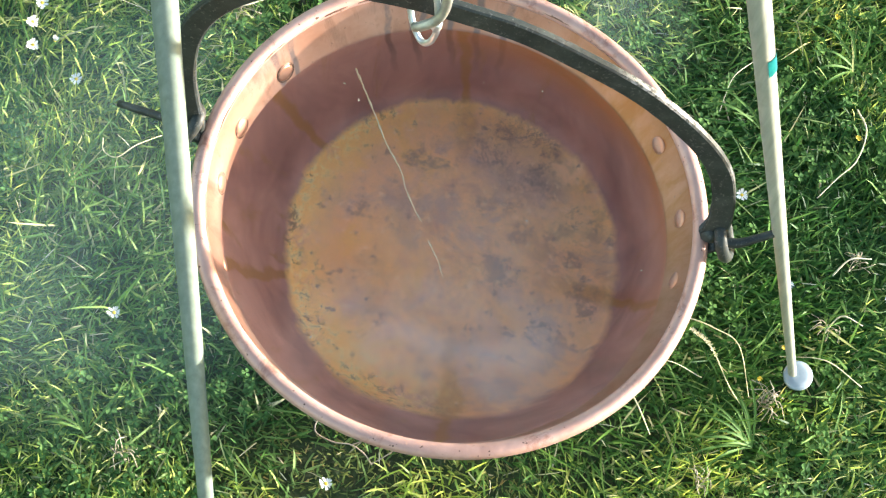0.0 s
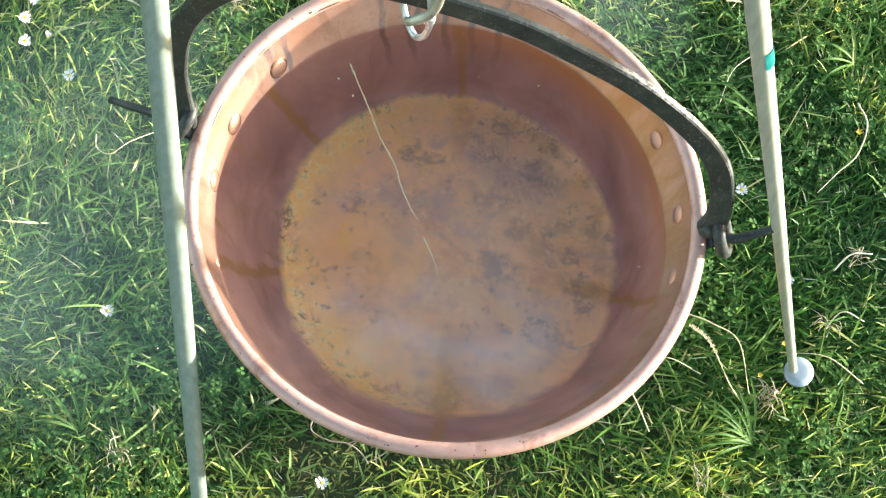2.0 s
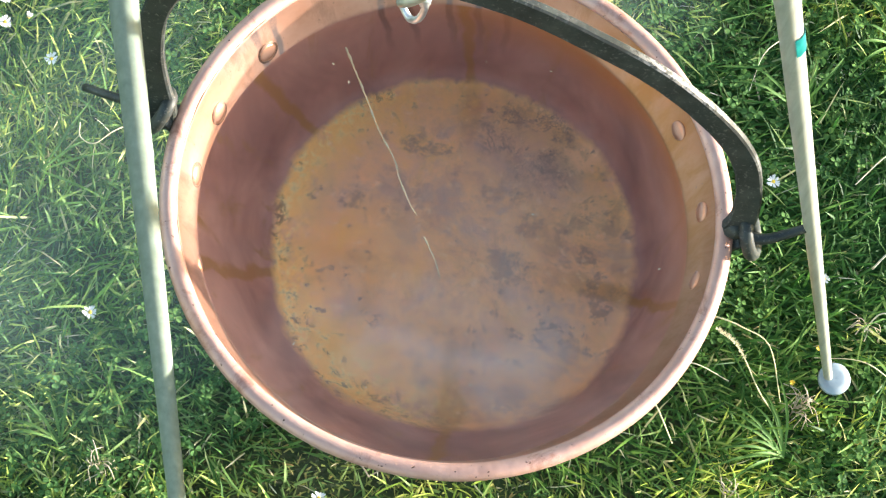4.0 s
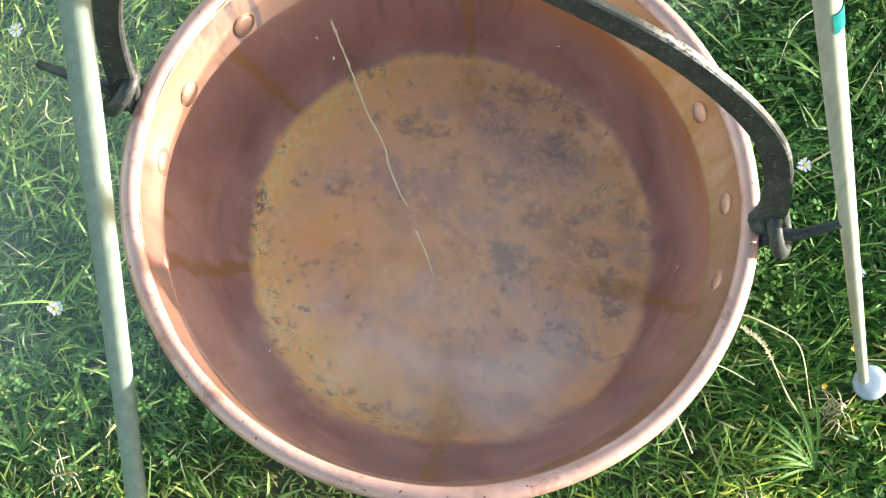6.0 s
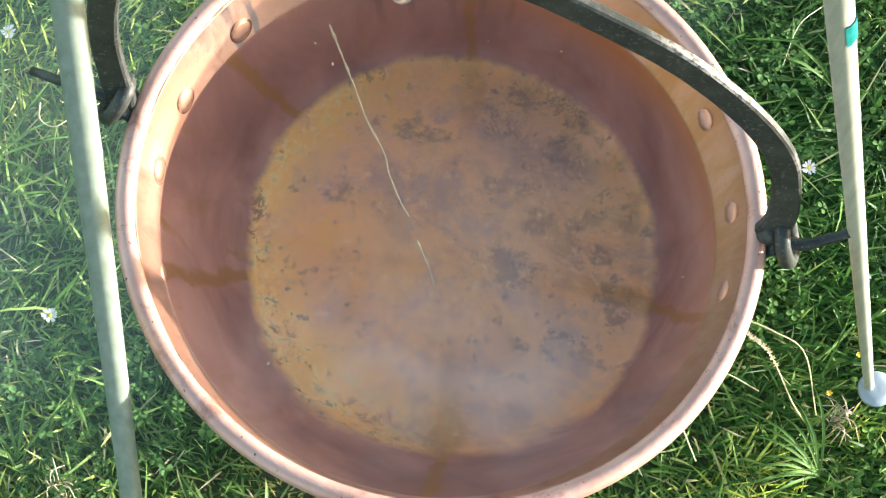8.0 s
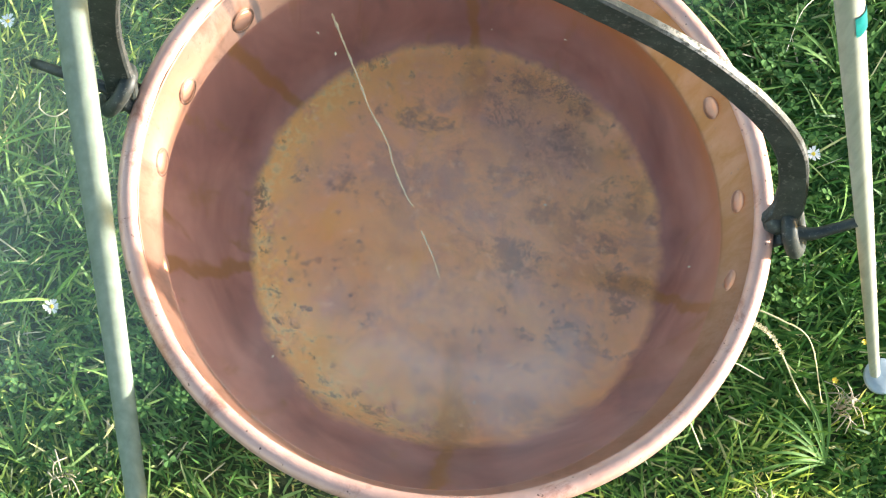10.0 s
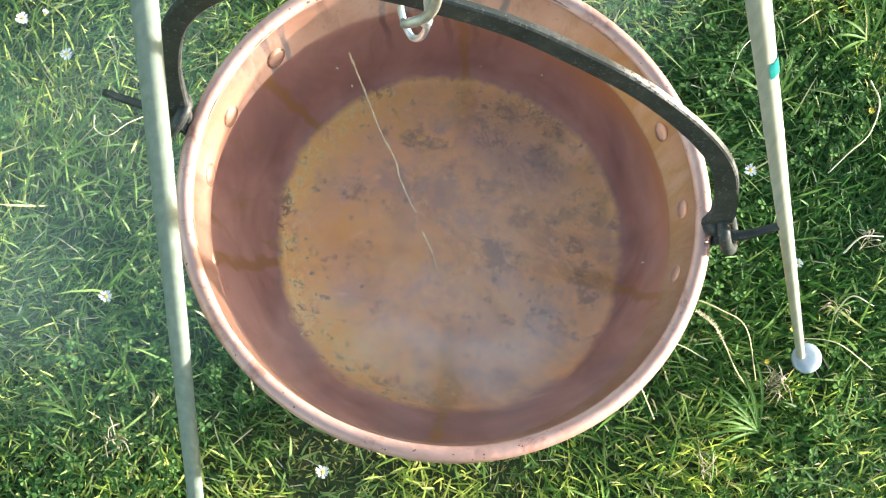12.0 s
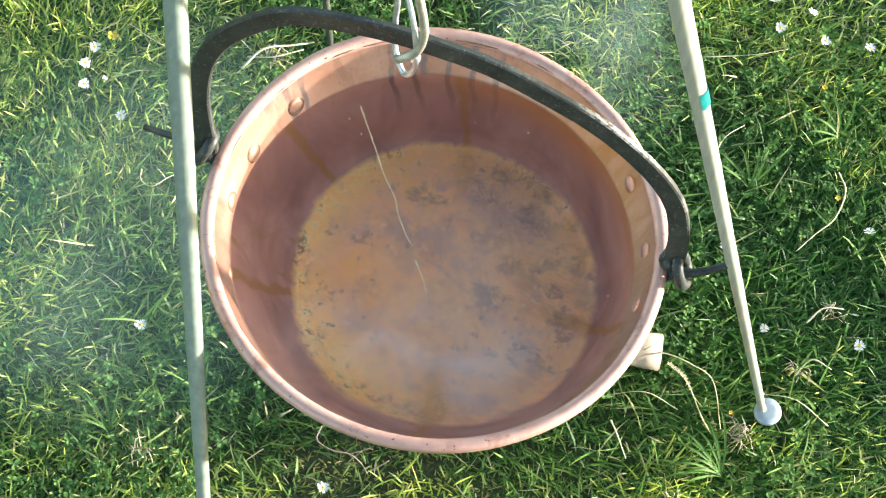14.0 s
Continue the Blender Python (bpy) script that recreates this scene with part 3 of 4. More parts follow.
def build_hook():
    """Chain down from the tripod's head, a bent hook and a small zinc link round the bail."""
    hang = thing("hanging_hook", (0, 0, 0), "galvanised steel hook and chain holding the bail under the tripod", "hook")
    rod = [(-0.075, 0.110, 0.925), (-0.061, 0.091, 0.877), (-0.050, 0.079, 0.832), (-0.048, 0.073, 0.808), (-0.054, 0.068, 0.784), (-0.068, 0.067, 0.768), (-0.076, 0.070, 0.759)]
    part("hook_rod", sweep(smooth_path(rod, 8), disc_section(0.0054, 12), M_HOOK, None, None, False, 0.05), hang)
    # link: a bent oval that goes behind the bail and under it
    ring = [(-0.082, 0.117, 0.812), (-0.082, 0.110, 0.775), (-0.080, 0.100, 0.745), (-0.074, 0.087, 0.729), (-0.065, 0.074, 0.722), (-0.057, 0.067, 0.736), (-0.053, 0.067, 0.761), (-0.054, 0.071, 0.782), (-0.061, 0.084, 0.817), (-0.074, 0.107, 0.847), (-0.082, 0.119, 0.839)]
    loop = smooth_path(ring + ring[:1], 6)[:-1]
    part("link", sweep(loop, disc_section(0.0036, 10), M_STEEL, None, None, True), hang, "bright zinc oval link")
    part("nut", lathe([(0.0005, 0.007), (0.0052, 0.007), (0.0060, 0.0055), (0.0060, -0.0055), (0.0052, -0.007), (0.0005, -0.007)], [M_STEEL], None, 6), hang, "zinc locking nut").matrix_local = Matrix.Translation((-0.054, 0.069, 0.768))
    z = 0.940
    i = 0
    while z < APEX.z:
        lp = []
        f = (z - 0.925) / (APEX.z - 0.925)
        cx = Vector((-0.075 + (APEX.x - -0.075) * f, 0.110 + (APEX.y - 0.110) * f, z))
        for k in range(20):
            a = 2 * math.pi * k / 20
            w = 0.009 * math.cos(a)
            lp.append(cx + Vector((w if i % 2 else 0, 0 if i % 2 else w, 0.019 * math.sin(a))))
        part("chain_link", sweep(lp, disc_section(0.003, 8), M_HOOK, None, None, True), hang)
        z += 0.030
        i += 1


build_hook()


# ---------------------------------------------------------------- fire wood under the cauldron
def build_log(at, heading, length, r, mat, label):
    n = 8
    pts = []
    for k in range(n + 1):
        s = k / n - 0.5
        pts.append(Vector((s * length, 0.006 * math.sin(k * 1.3), 0.004 * math.cos(k * 2.1))))
    sec = [(r * (1 + 0.18 * math.sin(3 * a + 1)) * math.cos(a), r * 0.8 * (1 + 0.15 * math.cos(2 * a)) * math.sin(a)) for a in [2 * math.pi * i / 9 for i in range(9)]]
    ob = new("firewood", sweep(pts, sec, mat, (0, 1, 0), None, False, 0.1))
    ob.matrix_world = pose(at[0], at[1], at[2], 0, 0, heading)
    tagged(ob, label, "firewood", "firewood under the cauldron")


build_log((0.263, 0.038, 0.034), 12, 0.20, 0.028, M_WOOD, "short split log of weathered wood under the cauldron")
build_log((0.098, 0.112, 0.024), 80, 0.487, 0.018, M_WOOD_SHADED, "long grey-brown stick of firewood under the cauldron")


def build_twig():
    """A forked dry twig lying on the grass."""
    twig = thing("twig", (-0.077, -0.153, ground_height(-0.077, -0.153)), "forked dry brown twig lying on the short grass", "twig")
    for pts, q in ((((-0.044, 0.036, 0.030), (-0.048, 0.014, 0.030), (-0.024, 0.002, 0.027), (0.0, 0.0, 0.026), (0.018, -0.010, 0.022), (0.029, -0.023, 0.018)), 0.0016),
                   (((0.0, 0.0, 0.026), (0.016, 0.006, 0.028), (0.030, 0.012, 0.030)), 0.0012), (((0.028, -0.022, 0.018), (0.042, -0.014, 0.022), (0.058, -0.004, 0.030)), 0.0014)):
        part("branch", sweep(smooth_path(pts, 5), disc_section(q * 0.65, 5), M_WOOD, None, None, False, 0.2), twig)


build_twig()

# ---------------------------------------------------------------- flowers
def build_daisy(x, y, h, size, tilt, turn, bud=False):
    z0 = ground_height(x, y)
    d = thing("daisy", pose(x, y, z0, 0, 0, turn), "small white daisy with a yellow centre in the grass", "daisy", "daisies in the grass")
    top = Vector((0.25 * h * math.sin(radians(tilt)), 0, h))
    part("stem", sweep(smooth_path([(0, 0, -0.004), (0.001, 0.002, h * 0.5), top], 4), disc_section(0.0009, 5), M_STEM), d)
    rot = Matrix.Translation(top) @ pose(0, 0, 0, 0, tilt, 0)
    verts, faces = [], []
    n = 15
    lift = 0.9 if bud else 0.18
    for i in range(n):
        a = 2 * math.pi * i / n + 0.1 * math.sin(i * 3.7)
        u, v = Vector((math.cos(a), math.sin(a), 0)), Vector((-math.sin(a), math.cos(a), 0))
        L = size * (0.92 + 0.12 * math.sin(i * 5.1))
        b = len(verts)
        for s, w in ((0.25, 0.05), (0.62, 0.125), (0.9, 0.11), (1.0, 0.03)):
            c = u * L * s * (0.6 if bud else 1) + Vector((0, 0, lift * L * s * s + 0.0006 * (i % 2)))
            verts += [c - v * size * w, c + v * size * w]
        for k in range(3):
            faces.append((b + 2 * k, b + 2 * k + 1, b + 2 * k + 3, b + 2 * k + 2))
    part("petals", mesh_of("petals", verts, faces, [M_PETAL]), d, "white petals").matrix_local = rot
    r = size * 0.29
    part("centre", lathe([(0.0002, r * 0.55), (r * 0.5, r * 0.48), (r * 0.85, r * 0.25), (r, 0.0)][::-1], [M_YELLOW], None, 10), d, "yellow centre").matrix_local = rot
    return d


DAISIES = ((-0.543, 0.458), (-0.555, 0.424), (-0.551, 0.394), (-0.522, 0.394), (-0.482, 0.340), (-0.400, 0.003), (0.527, 0.651), (0.579, 0.684), (0.600, 0.630), (0.672, 0.624), (0.517, 0.687), (0.659, 0.107), (0.517, 0.121), (0.674, 0.291), (-0.108, -0.211), (0.454, 0.249))
rng = random.Random(5)
for i, (x, y) in enumerate(DAISIES):
    build_daisy(x, y, rng.uniform(0.030, 0.045), 0.0095 if i not in (3, 12) else 0.0075, rng.uniform(0, 30), rng.uniform(0, 360), i == 3)


def build_buttercup(x, y, h, size, turn):
    z0 = ground_height(x, y)
    d = thing("buttercup", pose(x, y, z0, 0, 0, turn), "small yellow buttercup in the grass", "buttercup", "buttercups in the grass")
    part("stem", sweep([(0, 0, -0.004), (0.001, 0.001, h * 0.5), (0.002, 0, h)], disc_section(0.0008, 5), M_STEM), d)
    verts, faces = [], []
    for i in range(5):
        a = 2 * math.pi * i / 5
        u, v = Vector((math.cos(a), math.sin(a), 0)), Vector((-math.sin(a), math.cos(a), 0))
        b = len(verts)
        for s, w in ((0.05, 0.06), (0.5, 0.32), (0.85, 0.40), (1.0, 0.22)):
            c = u * size * s + Vector((0.002, 0, h + 0.35 * size * s * s + 0.0004 * (i % 2)))
            verts += [c - v * size * w, c + v * size * w]
        for k in range(3):
            faces.append((b + 2 * k, b + 2 * k + 1, b + 2 * k + 3, b + 2 * k + 2))
    part("petals", mesh_of("petals", verts, faces, [M_YELLOW]), d)


for x, y, s in ((-0.518, 0.473, 0.0085), (0.600, 0.542, 0.0043), (0.623, 0.344, 0.0043), (0.504, 0.017, 0.0034), (0.467, -0.027, 0.0034)):
    build_buttercup(x, y, 0.045, s, rng.uniform(0, 360))


# ---------------------------------------------------------------- dry stalks
def build_stalk(points, r, label, ear=False):
    path = smooth_path(points, 8)
    n = len(path)
    ob = thing("dry_stalk", (0, 0, 0), label, "stalk", "dry stalks in the grass")
    r *= 0.72
    part("stem", sweep(path, disc_section(r, 6), M_DRY, None, [1.1 - 0.5 * i / n + 0.15 * noise.noise((i * 0.8, r * 900, 0)) for i in range(n)]), ob)
    if ear:
        verts, faces = [], []
        for k in range(66):
            p = path[max(0, n - 1 - k // 6)]
            a = k * 2.4
            d = Vector((math.cos(a), math.sin(a), 0.5)) * 0.0042
            b = len(verts)
            q = Vector((-math.sin(a), math.cos(a), 0)) * 0.0009
            verts += [p, p + d * 0.5 + q, p + d, p + d * 0.5 - q]
            faces.append((b, b + 1, b + 2, b + 3))
        part("seed_head", mesh_of("seed_head", verts, faces, [M_DRY]), ob, "feathery dry seed head")


build_stalk([(0.334, 0.058, 0.030), (0.369, 0.047, 0.055), (0.404, 0.033, 0.060), (0.438, 0.012, 0.055), (0.456, -0.051, 0.030)], 0.0014, "thin bleached dry grass stalk bent over the grass")
build_stalk([(0.448, -0.060, 0.020), (0.427, -0.042, 0.040), (0.397, 0.008, 0.060), (0.372, 0.029, 0.060)], 0.0013, "dry grass stalk with a feathery seed head", True)
build_stalk([(0.512, -0.020, 0.000), (0.511, -0.010, 0.035), (0.510, -0.004, 0.072)], 0.0011, "thin upright pale stalk beside the foot plate")
build_stalk([(0.626, 0.397, 0.030), (0.633, 0.357, 0.045), (0.617, 0.309, 0.045), (0.589, 0.281, 0.040), (0.561, 0.252, 0.030)], 0.0017, "pale dry grass stalk arched over the grass")
build_stalk([(-0.439, 0.258, 0.030), (-0.435, 0.232, 0.045), (-0.416, 0.222, 0.050), (-0.392, 0.242, 0.050), (-0.360, 0.269, 0.030)], 0.0012, "curled pale dry grass stalk")
build_stalk([(0.295, -0.057, 0.030), (0.302, -0.081, 0.045), (0.320, -0.113, 0.030)], 0.0016, "short bleached dry grass stalk")
build_stalk([(0.566, 0.052, 0.020), (0.588, 0.074, 0.035), (0.619, 0.064, 0.030)], 0.0018, "pale dry grass stalk lying flat")
build_stalk([(0.582, 0.140, 0.020), (0.604, 0.160, 0.035), (0.636, 0.165, 0.030)], 0.0020, "pale dry grass stalk lying flat")
build_stalk([(-0.315, 0.455, 0.025), (-0.285, 0.486, 0.040), (-0.242, 0.502, 0.035), (-0.208, 0.518, 0.025)], 0.0026, "thick pale dry stalk lying in the grass")
build_stalk([(-0.309, 0.481, 0.020), (-0.269, 0.477, 0.035), (-0.223, 0.500, 0.030)], 0.0018, "pale dry grass stalk lying flat")
for i in range(26):
    a, b = rng.uniform(-0.75, 0.80), rng.uniform(-0.32, 0.75)
    if a * a + b * b < 0.09:
        continue
    h = rng.uniform(0, 6.28)
    L = rng.uniform(0.024, 0.06)
    c, s = math.cos(h) * L, math.sin(h) * L
    build_stalk([(a - c, b - s, 0.02), (a + s * 0.2, b - c * 0.2, 0.036), (a + c, b + s, 0.024)], rng.uniform(0.0006, 0.0012), "thin pale dry grass stalk lying in the grass")


# ---------------------------------------------------------------- grass
def blades(name, xy, length, width, lean, mat, label, seed, bend=0.5):
    """Many curved blades as one mesh: seven points each."""
    g = np.random.default_rng(seed)
    n = len(xy)
    a = g.uniform(0, 2 * np.pi, n)
    swirl = np.array([noise.noise((float(p[0]) * 2.5, float(p[1]) * 2.5, 7.0)) for p in xy]) * 3.2
    a = np.where(g.uniform(size=n) < 0.45, swirl + g.normal(0, 0.7, n), a)
    L = length * g.uniform(0.45, 1.25, n)
    w = width * g.uniform(0.55, 1.3, n) / 2
    el = np.radians(np.clip(lean + g.normal(0, 17, n), 12, 86))
    droop = bend * g.uniform(0.2, 1.3, n)
    z0 = np.array([ground_height(float(p[0]), float(p[1])) for p in xy]) - 0.003
    side = g.uniform(-0.6, 0.6, n)
    rows = []
    for s, k in ((0.0, 0.7), (0.38, 1.0), (0.74, 0.72), (1.0, 0.0)):
        e = el - droop * s
        h = L * s * np.cos(e)
        zz = L * s * np.sin(np.clip(e, 0.03, 1.5))
        turn = a + side * s * 0.5
        cx, cy = xy[:, 0] + h * np.cos(turn), xy[:, 1] + h * np.sin(turn)
        ox, oy, oz = -np.sin(turn + side) * w * k, np.cos(turn + side) * w * k, side * w * k * 0.8
        if k > 0:
            rows.append(np.stack([cx - ox, cy - oy, z0 + zz - oz], 1))
            rows.append(np.stack([cx + ox, cy + oy, z0 + zz + oz], 1))
        else:
            rows.append(np.stack([cx, cy, z0 + zz], 1))
    verts = np.stack(rows, 1).reshape(-1, 3)
    base = np.arange(n)[:, None] * 7
    quads = np.concatenate([base + np.array([[0, 1, 3, 2]]), base + np.array([[2, 3, 5, 4]])], 0)
    tris = base + np.array([[4, 5, 6]])
    me = bpy.data.meshes.new(name)
    me.vertices.add(len(verts))
    me.vertices.foreach_set("co", verts.ravel())
    loops = np.concatenate([quads.ravel(), tris.ravel()])
    me.loops.add(len(loops))
    me.loops.foreach_set("vertex_index", loops.astype(np.int32))
    nq, nt = len(quads), len(tris)
    me.polygons.add(nq + nt)
    me.polygons.foreach_set("loop_start", np.concatenate([np.arange(nq) * 4, nq * 4 + np.arange(nt) * 3]).astype(np.int32))
    me.polygons.foreach_set("use_smooth", [True] * (nq + nt))
    me.materials.append(mat)
    me.update(calc_edges=True)
    me.validate()
    ob = new(name, me)
    return tagged(ob, label, "grass", kind="stuff")


def scatter(n, x0, x1, y0, y1, seed, keep=None):
    g = np.random.default_rng(seed)
    p = np.stack([g.uniform(x0, x1, n), g.uniform(y0, y1, n)], 1)
    p = p if keep is None else p[keep(p)]
    return p[np.hypot(p[:, 0] - 0.523, p[:, 1] - -0.017) > 0.034]


def mossy(p):
    """1 where the sward is short and mossy, in front of the cauldron."""
    return np.clip(1.3 - np.hypot((p[:, 0] - -0.034) / 0.21, (p[:, 1] - -0.207) / 0.10), 0, 1)


def thin_out(p):
    return np.random.default_rng(77).uniform(size=len(p)) > mossy(p) * 1.6


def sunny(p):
    """Where yellower blades stand thick to paint sunlit patches into the sward."""
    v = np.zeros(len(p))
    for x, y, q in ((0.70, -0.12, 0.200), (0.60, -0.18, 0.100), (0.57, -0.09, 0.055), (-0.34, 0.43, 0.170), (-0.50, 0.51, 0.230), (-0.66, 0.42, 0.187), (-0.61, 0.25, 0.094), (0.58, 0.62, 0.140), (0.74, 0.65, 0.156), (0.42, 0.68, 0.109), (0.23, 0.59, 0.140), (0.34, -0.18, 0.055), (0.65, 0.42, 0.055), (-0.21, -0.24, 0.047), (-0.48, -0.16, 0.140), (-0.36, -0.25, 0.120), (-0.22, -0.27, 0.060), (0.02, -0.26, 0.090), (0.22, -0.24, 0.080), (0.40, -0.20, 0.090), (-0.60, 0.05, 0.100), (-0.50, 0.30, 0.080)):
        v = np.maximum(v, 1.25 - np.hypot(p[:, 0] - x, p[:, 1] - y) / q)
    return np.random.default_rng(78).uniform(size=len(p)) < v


blades("grass", scatter(62000, -0.90, 0.95, -0.48, 0.92, 1, thin_out), 0.037, 0.0027, 38, M_GRASS, "short green meadow grass, thick and uneven", 11)
blades("grass", scatter(9000, -0.90, 0.95, -0.48, 0.92, 2, thin_out), 0.080, 0.0029, 34, M_GRASS, "longer green grass blades leaning in all directions", 12, 0.7)
blades("mossy_grass", scatter(9000, -0.28, 0.24, -0.34, -0.07, 5, lambda p: mossy(p) > 0.15), 0.016, 0.0024, 40, M_MOSS, "short curly mossy growth with little grass", 15, 1.1)
# yellow-green blades: patches of sun put into the colour of the grass
blades("sunlit_grass", scatter(60000, -0.90, 0.95, -0.48, 0.92, 6, sunny), 0.040, 0.0026, 50, M_SUNNY, "patches of yellow-green grass tips and moss, coloured as sunlit", 16, 0.6)


def outskirts(p):
    """The meadow round the fire place, thinning outwards."""
    inside = (p[:, 0] > -0.86) & (p[:, 0] < 0.91) & (p[:, 1] > -0.44) & (p[:, 1] < 0.88)
    far = np.hypot(p[:, 0] - 0.03, p[:, 1] - 0.22)
    return ~inside & (np.random.default_rng(81).uniform(size=len(p)) < np.clip(1.9 - far * 0.62, 0.12, 1.0))


blades("grass", scatter(64000, -3.2, 3.2, -3.0, 3.4, 3, outskirts), 0.085, 0.0075, 40, M_GRASS, "green meadow grass round the fire place", 13)
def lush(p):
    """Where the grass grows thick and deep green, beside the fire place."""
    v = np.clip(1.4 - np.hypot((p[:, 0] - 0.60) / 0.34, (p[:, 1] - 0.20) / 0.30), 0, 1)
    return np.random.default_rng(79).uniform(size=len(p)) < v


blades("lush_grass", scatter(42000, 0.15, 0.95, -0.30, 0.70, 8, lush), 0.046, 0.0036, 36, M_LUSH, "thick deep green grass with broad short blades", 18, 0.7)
def pale(p):
    """Where paler, softer blades are mixed in, away from the lush side."""
    v = np.clip(1.5 - np.hypot((p[:, 0] + 0.50) / 0.40, (p[:, 1] - 0.02) / 0.45), 0, 1)
    v = np.maximum(v, np.clip(1.4 - np.hypot((p[:, 0] - 0.10) / 0.60, (p[:, 1] + 0.26) / 0.12), 0, 1) * 0.8)
    return np.random.default_rng(80).uniform(size=len(p)) < v


blades("pale_grass", scatter(26000, -0.90, 0.70, -0.46, 0.60, 9, pale), 0.036, 0.0030, 34, M_PALE, "softer pale green grass blades of middling length", 19, 0.7)
blades("dry_grass", scatter(2800, -0.90, 0.95, -0.48, 0.92, 4), 0.04, 0.0018, 25, M_DRY, "short dead straw-coloured blades among the grass", 14)


def clover(n, seed):
    g = np.random.default_rng(seed)
    verts, faces = [], []
    for _ in range(n):
        x, y = g.uniform(-0.85, 0.90), g.uniform(-0.42, 0.88)
        if noise.noise((x * 3.1, y * 3.1, 21.0)) < -0.05 or math.hypot((x - -0.034) / 0.21, (y - -0.207) / 0.10) < 1.15:
            continue
        z = ground_height(x, y) + g.uniform(0.010, 0.028)
        size = g.uniform(0.0040, 0.0074)
        t0 = g.uniform(0, 6.28)
        nx, ny = g.normal(0, 0.28, 2)
        for k in range(3):
            a = t0 + k * 2.094
            u, v = Vector((math.cos(a), math.sin(a), 0)), Vector((-math.sin(a), math.cos(a), 0))
            b = len(verts)
            for s, w in ((0.08, 0.0), (0.55, -0.5), (1.1, -0.55), (1.32, 0.0), (1.1, 0.55), (0.55, 0.5)):
                p = u * size * s + v * size * w
                verts.append((x + p.x, y + p.y, z + p.x * nx + p.y * ny - abs(w) * size * 0.0 + (size * 0.18 if w else 0)))
            faces += [(b, b + 1, b + 2, b + 3), (b, b + 3, b + 4, b + 5)]
    ob = new("clover", mesh_of("clover", verts, faces, [M_CLOVER], False))
    tagged(ob, "green clover leaves mixed into the grass", "clover", kind="stuff")


clover(6500, 31)


def build_tuft(x, y, n, length, width, seed, spread, label):
    """A tuft of broad blades from one root."""
    r = random.Random(seed)
    tuft = thing("grass_tuft", (x, y, ground_height(x, y)), label, "grass tuft", "broad grass tufts")
    for i in range(n):
        a = radians(spread[0] + (spread[1] - spread[0]) * (i + r.uniform(0, 0.8)) / n)
        L = length * r.uniform(0.7, 1.15)
        verts, faces = [], []
        for k in range(8):
            s = k / 7
            h = L * s
            z = 0.03 * math.sin(s * 2.6) + 0.012 * r.uniform(0.9, 1.1)
            w = width * (0.55 + 1.2 * s * (1 - s) * 2) * (1 - s ** 4) / 2
            c = Vector((h * math.cos(a + 0.2 * s), h * math.sin(a + 0.2 * s), z))
            o = Vector((-math.sin(a), math.cos(a), 0)) * w
            verts += [c - o, c + Vector((0, 0, -w * 0.4)), c + o]
        for k in range(7):
            b = 3 * k
            faces += [(b, b + 1, b + 4, b + 3), (b + 1, b + 2, b + 5, b + 4)]
        part("blade", mesh_of("blade", verts, faces, [M_GRASS]), tuft)


build_tuft(0.463, -0.116, 12, 0.105, 0.0032, 1, (85, 205), "tuft of broad pale green grass blades fanned over the grass")
def build_dead_clump(x, y, n, size, seed):
    """A knot of dead brown-grey stems."""
    r = random.Random(seed)
    clump = thing("dead_grass_clump", (x, y, ground_height(x, y)), "small tangled clump of dead pale brown grass", "dead grass", "clumps of dead grass")
    for i in range(n):
        a, L = r.uniform(0, 6.28), size * r.uniform(0.4, 1.0)
        b = a + r.uniform(-0.9, 0.9)
        pts = [(r.uniform(-0.008, 0.008), r.uniform(-0.008, 0.008), 0.008), (0.5 * L * math.cos(a), 0.5 * L * math.sin(a), r.uniform(0.02, 0.038)), (L * math.cos(b), L * math.sin(b), r.uniform(0.012, 0.03))]
        part("stem", sweep(smooth_path(pts, 4), disc_section(r.uniform(0.0004, 0.0008), 4), M_DEAD), clump)


for x, y, n, q, seed in ((0.480, -0.054, 22, 0.036, 1), (0.572, 0.065, 12, 0.029, 2), (0.620, 0.165, 12, 0.025, 3), (-0.274, 0.485, 14, 0.043, 4), (-0.373, -0.180, 12, 0.030, 5), (0.389, -0.170, 10, 0.025, 6), (-0.157, -0.290, 12, 0.034, 7)):
    build_dead_clump(x, y, n, q, seed)


def build_chaff(x, y, turn, size):
    me = mesh_of("chaff", [(-size, -size * 0.35, 0), (size * 0.2, -size * 0.5, 0.0006), (size, 0, 0), (size * 0.1, size * 0.45, 0.0005)], [(0, 1, 2, 3)], [M_DRY], False)
    ob = new("chaff", me)
    ob.matrix_world = pose(x, y, WATER_Z + 0.0012, 0, 0, turn)
    tagged(ob, "tiny pale bit of chaff floating on the water", "chaff", "chaff on the water")


for i in range(9):
    a, q = rng.uniform(0, 6.28), 0.24 * math.sqrt(rng.random())
    build_chaff(q * math.cos(a), q * math.sin(a), rng.uniform(0, 360), rng.uniform(0.0012, 0.0026))

build_tuft(0.489, 0.362, 6, 0.096, 0.0036, 2, (20, 170), "tuft of long green grass blades")
build_tuft(-0.483, 0.194, 6, 0.104, 0.0036, 3, (-40, 110), "tuft of long green grass blades")
build_tuft(0.633, 0.470, 6, 0.104, 0.0036, 4, (60, 230), "tuft of long green grass blades")
build_tuft(-0.421, -0.155, 6, 0.088, 0.0036, 5, (30, 190), "tuft of long green grass blades")


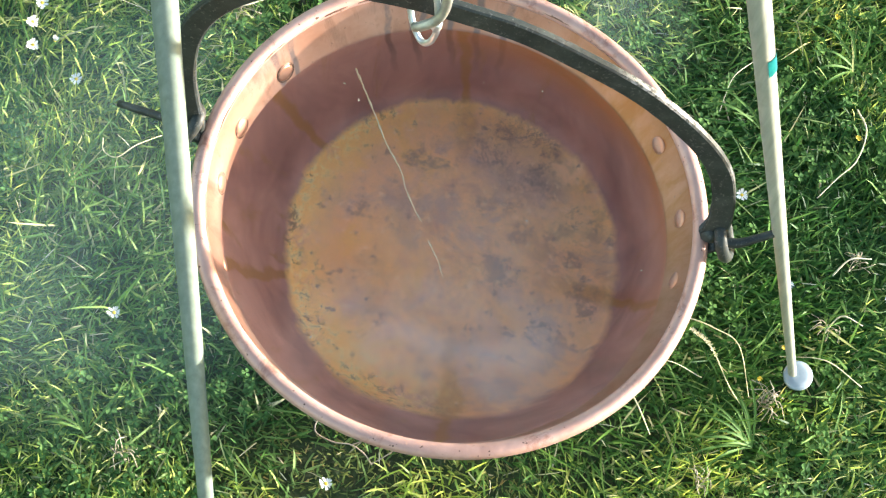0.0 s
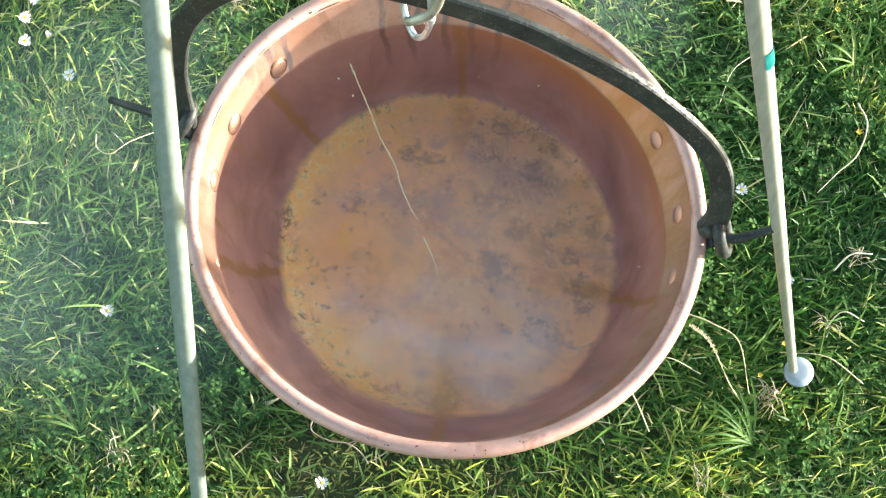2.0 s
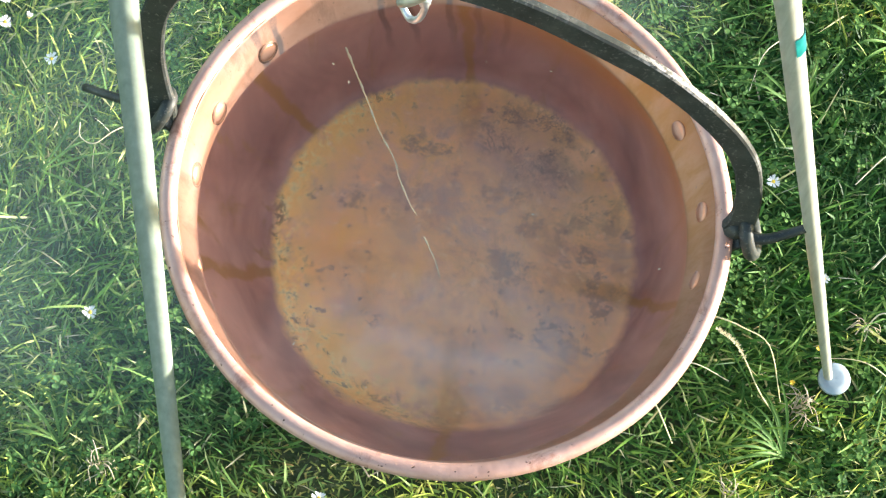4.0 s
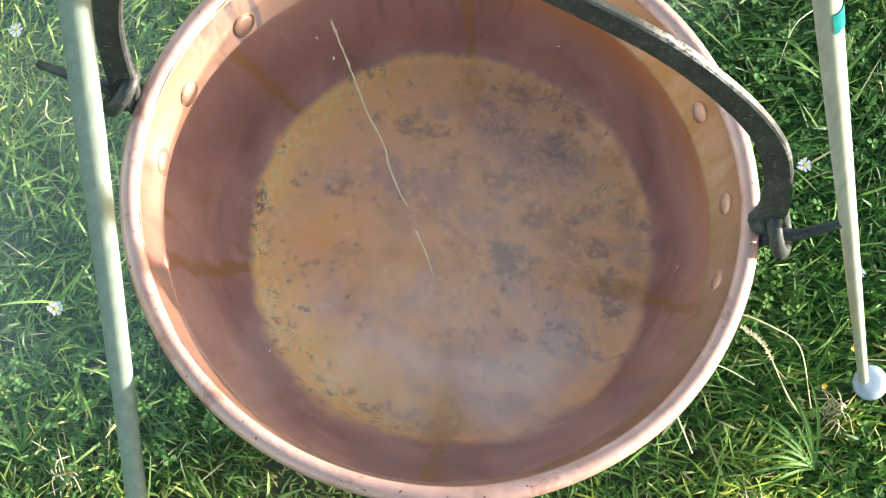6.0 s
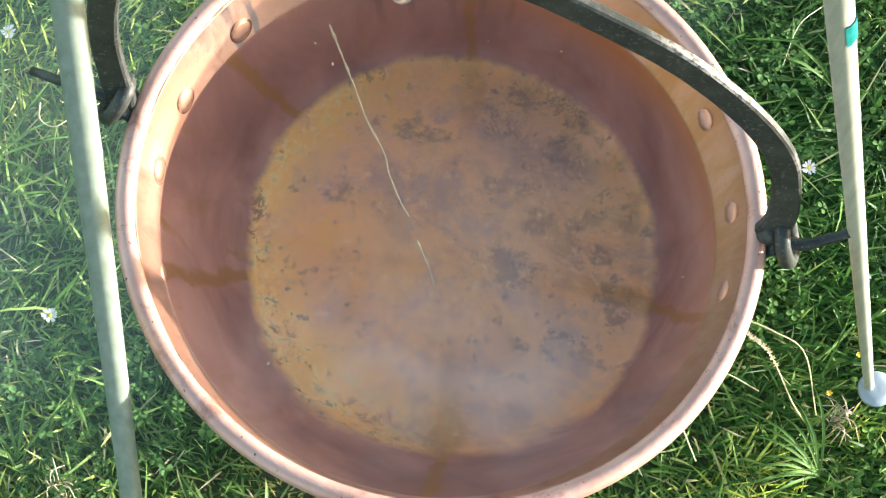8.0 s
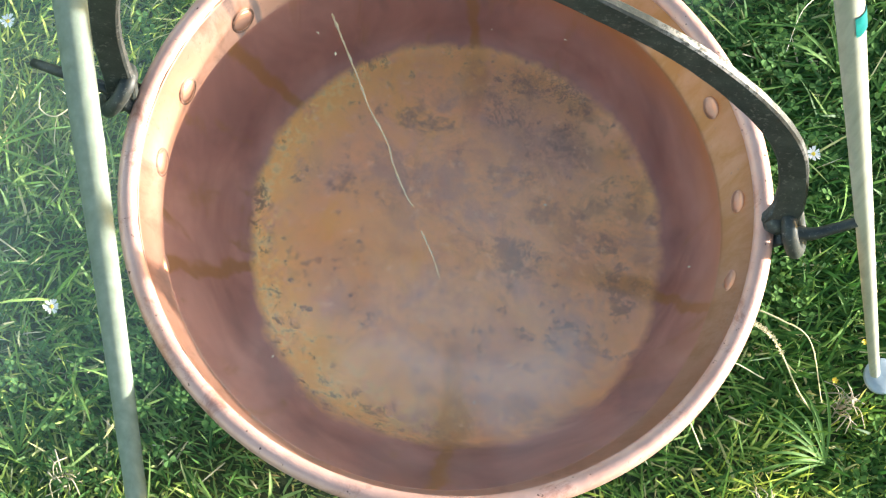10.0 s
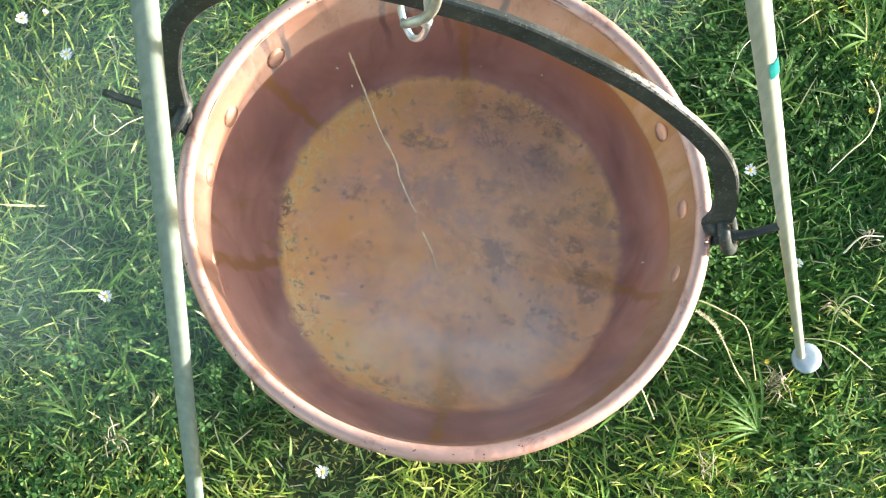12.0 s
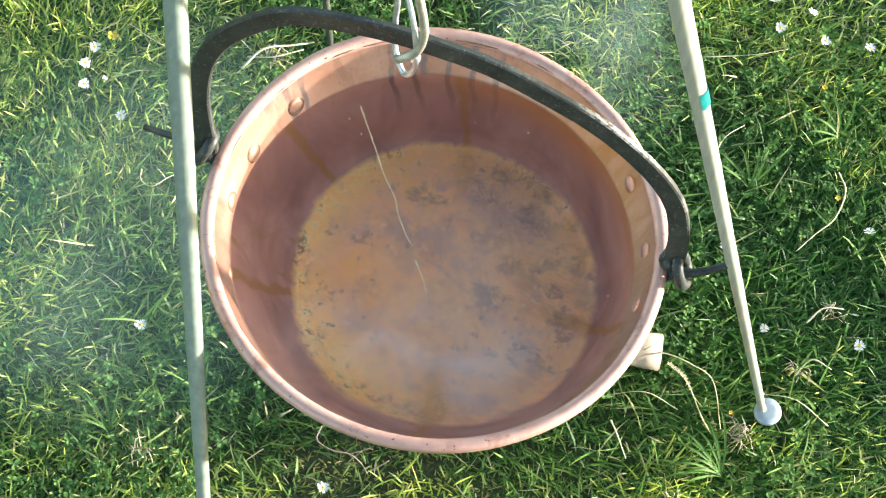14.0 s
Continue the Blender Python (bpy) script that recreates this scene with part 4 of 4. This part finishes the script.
# ---------------------------------------------------------------- steam and smoke
def veil_mat(name, scale, low, high, most, seed, tint):
    """A thin veil of drops: noise for its thickness, thinning out to its edges."""
    k = Mat(name, 0.9)
    c = k.node("ShaderNodeTexCoord")
    mp = k.node("ShaderNodeMapping")
    mp.inputs["Location"].default_value = (seed * 3.1, seed * 1.7, seed)
    k.link(c.outputs["Object"], mp.inputs["Vector"])
    n = k.node("ShaderNodeTexNoise", Scale=scale, Detail=4.0, Roughness=0.5, Distortion=0.6)
    k.link(mp.outputs[0], n.inputs["Vector"])
    thick = k.grey(n.outputs["Fac"], low, high)
    at = k.node("ShaderNodeAttribute")
    at.attribute_name = "fade"
    m = k.node("ShaderNodeMath")
    m.operation = "MULTIPLY"
    k.link(thick, m.inputs[0])
    k.link(at.outputs["Fac"], m.inputs[1])
    m2 = k.node("ShaderNodeMath")
    m2.operation = "MULTIPLY"
    m2.inputs[1].default_value = most
    k.link(m.outputs[0], m2.inputs[0])
    k.b.inputs["Base Color"].default_value = (*tint, 1)
    k.b.inputs["Specular IOR Level"].default_value = 0.0
    k.link(m2.outputs[0], k.b.inputs["Alpha"])
    return k.m


def veil(name, centre, size, tilt, mat, lift, label, category, parent):
    """A wavy sheet of vapour that is thick in its middle and nothing at its edge."""
    n = 28
    verts, faces, fade = [], [], []
    for j in range(n + 1):
        for i in range(n + 1):
            u, v = 2 * i / n - 1, 2 * j / n - 1
            z = lift * noise.noise((u * 1.6 + centre[0] * 9, v * 1.6, centre[2] * 20))
            verts.append((u * size[0], v * size[1], z))
            d = min(1.0, math.hypot(u, v))
            fade.append((1 - d * d) ** 1.2 if d < 1 else 0.0)
    for j in range(n):
        for i in range(n):
            faces.append((j * (n + 1) + i, j * (n + 1) + i + 1, (j + 1) * (n + 1) + i + 1, (j + 1) * (n + 1) + i))
    me = mesh_of(name, verts, faces, [mat])
    at = me.attributes.new("fade", "FLOAT", "POINT")
    at.data.foreach_set("value", fade)
    ob = part(name, me, parent)
    ob.matrix_local = pose(*centre, *tilt)
    return ob


steam = thing("steam", (0, 0, WATER_Z), "thin white steam drifting off the warm water", "steam")
for i, (c, sz, most) in enumerate((((0.02, -0.05, 0.004), (0.235, 0.21), 0.03), ((-0.03, -0.07, 0.007), (0.225, 0.19), 0.07), ((0.00, -0.155, 0.010), (0.23, 0.115), 0.20))):
    veil("steam_veil", c, sz, (0, 0, 40 * i if i < 2 else 0), veil_mat("steam", 11.0, 0.36, 0.70, most, i + 4, (0.86, 0.83, 0.81)), 0.002, "", "", steam)
smoke = thing("smoke", (-0.47, 0.16, 0.0), "faint bluish wood smoke drifting low over the grass", "smoke")
for i, (c, sz, most) in enumerate((((-0.04, 0.0, 0.12), (0.42, 0.40), 0.15), ((0.02, -0.08, 0.16), (0.34, 0.36), 0.10), ((0.66, 0.42, 0.15), (0.32, 0.18), 0.28))):
    veil("smoke_veil", c, sz, (4, -6 + 5 * i, 50 * i), veil_mat("smoke", 3.4, 0.26, 0.74, most, i + 7, (0.52, 0.74, 0.70)), 0.03, "", "", smoke)
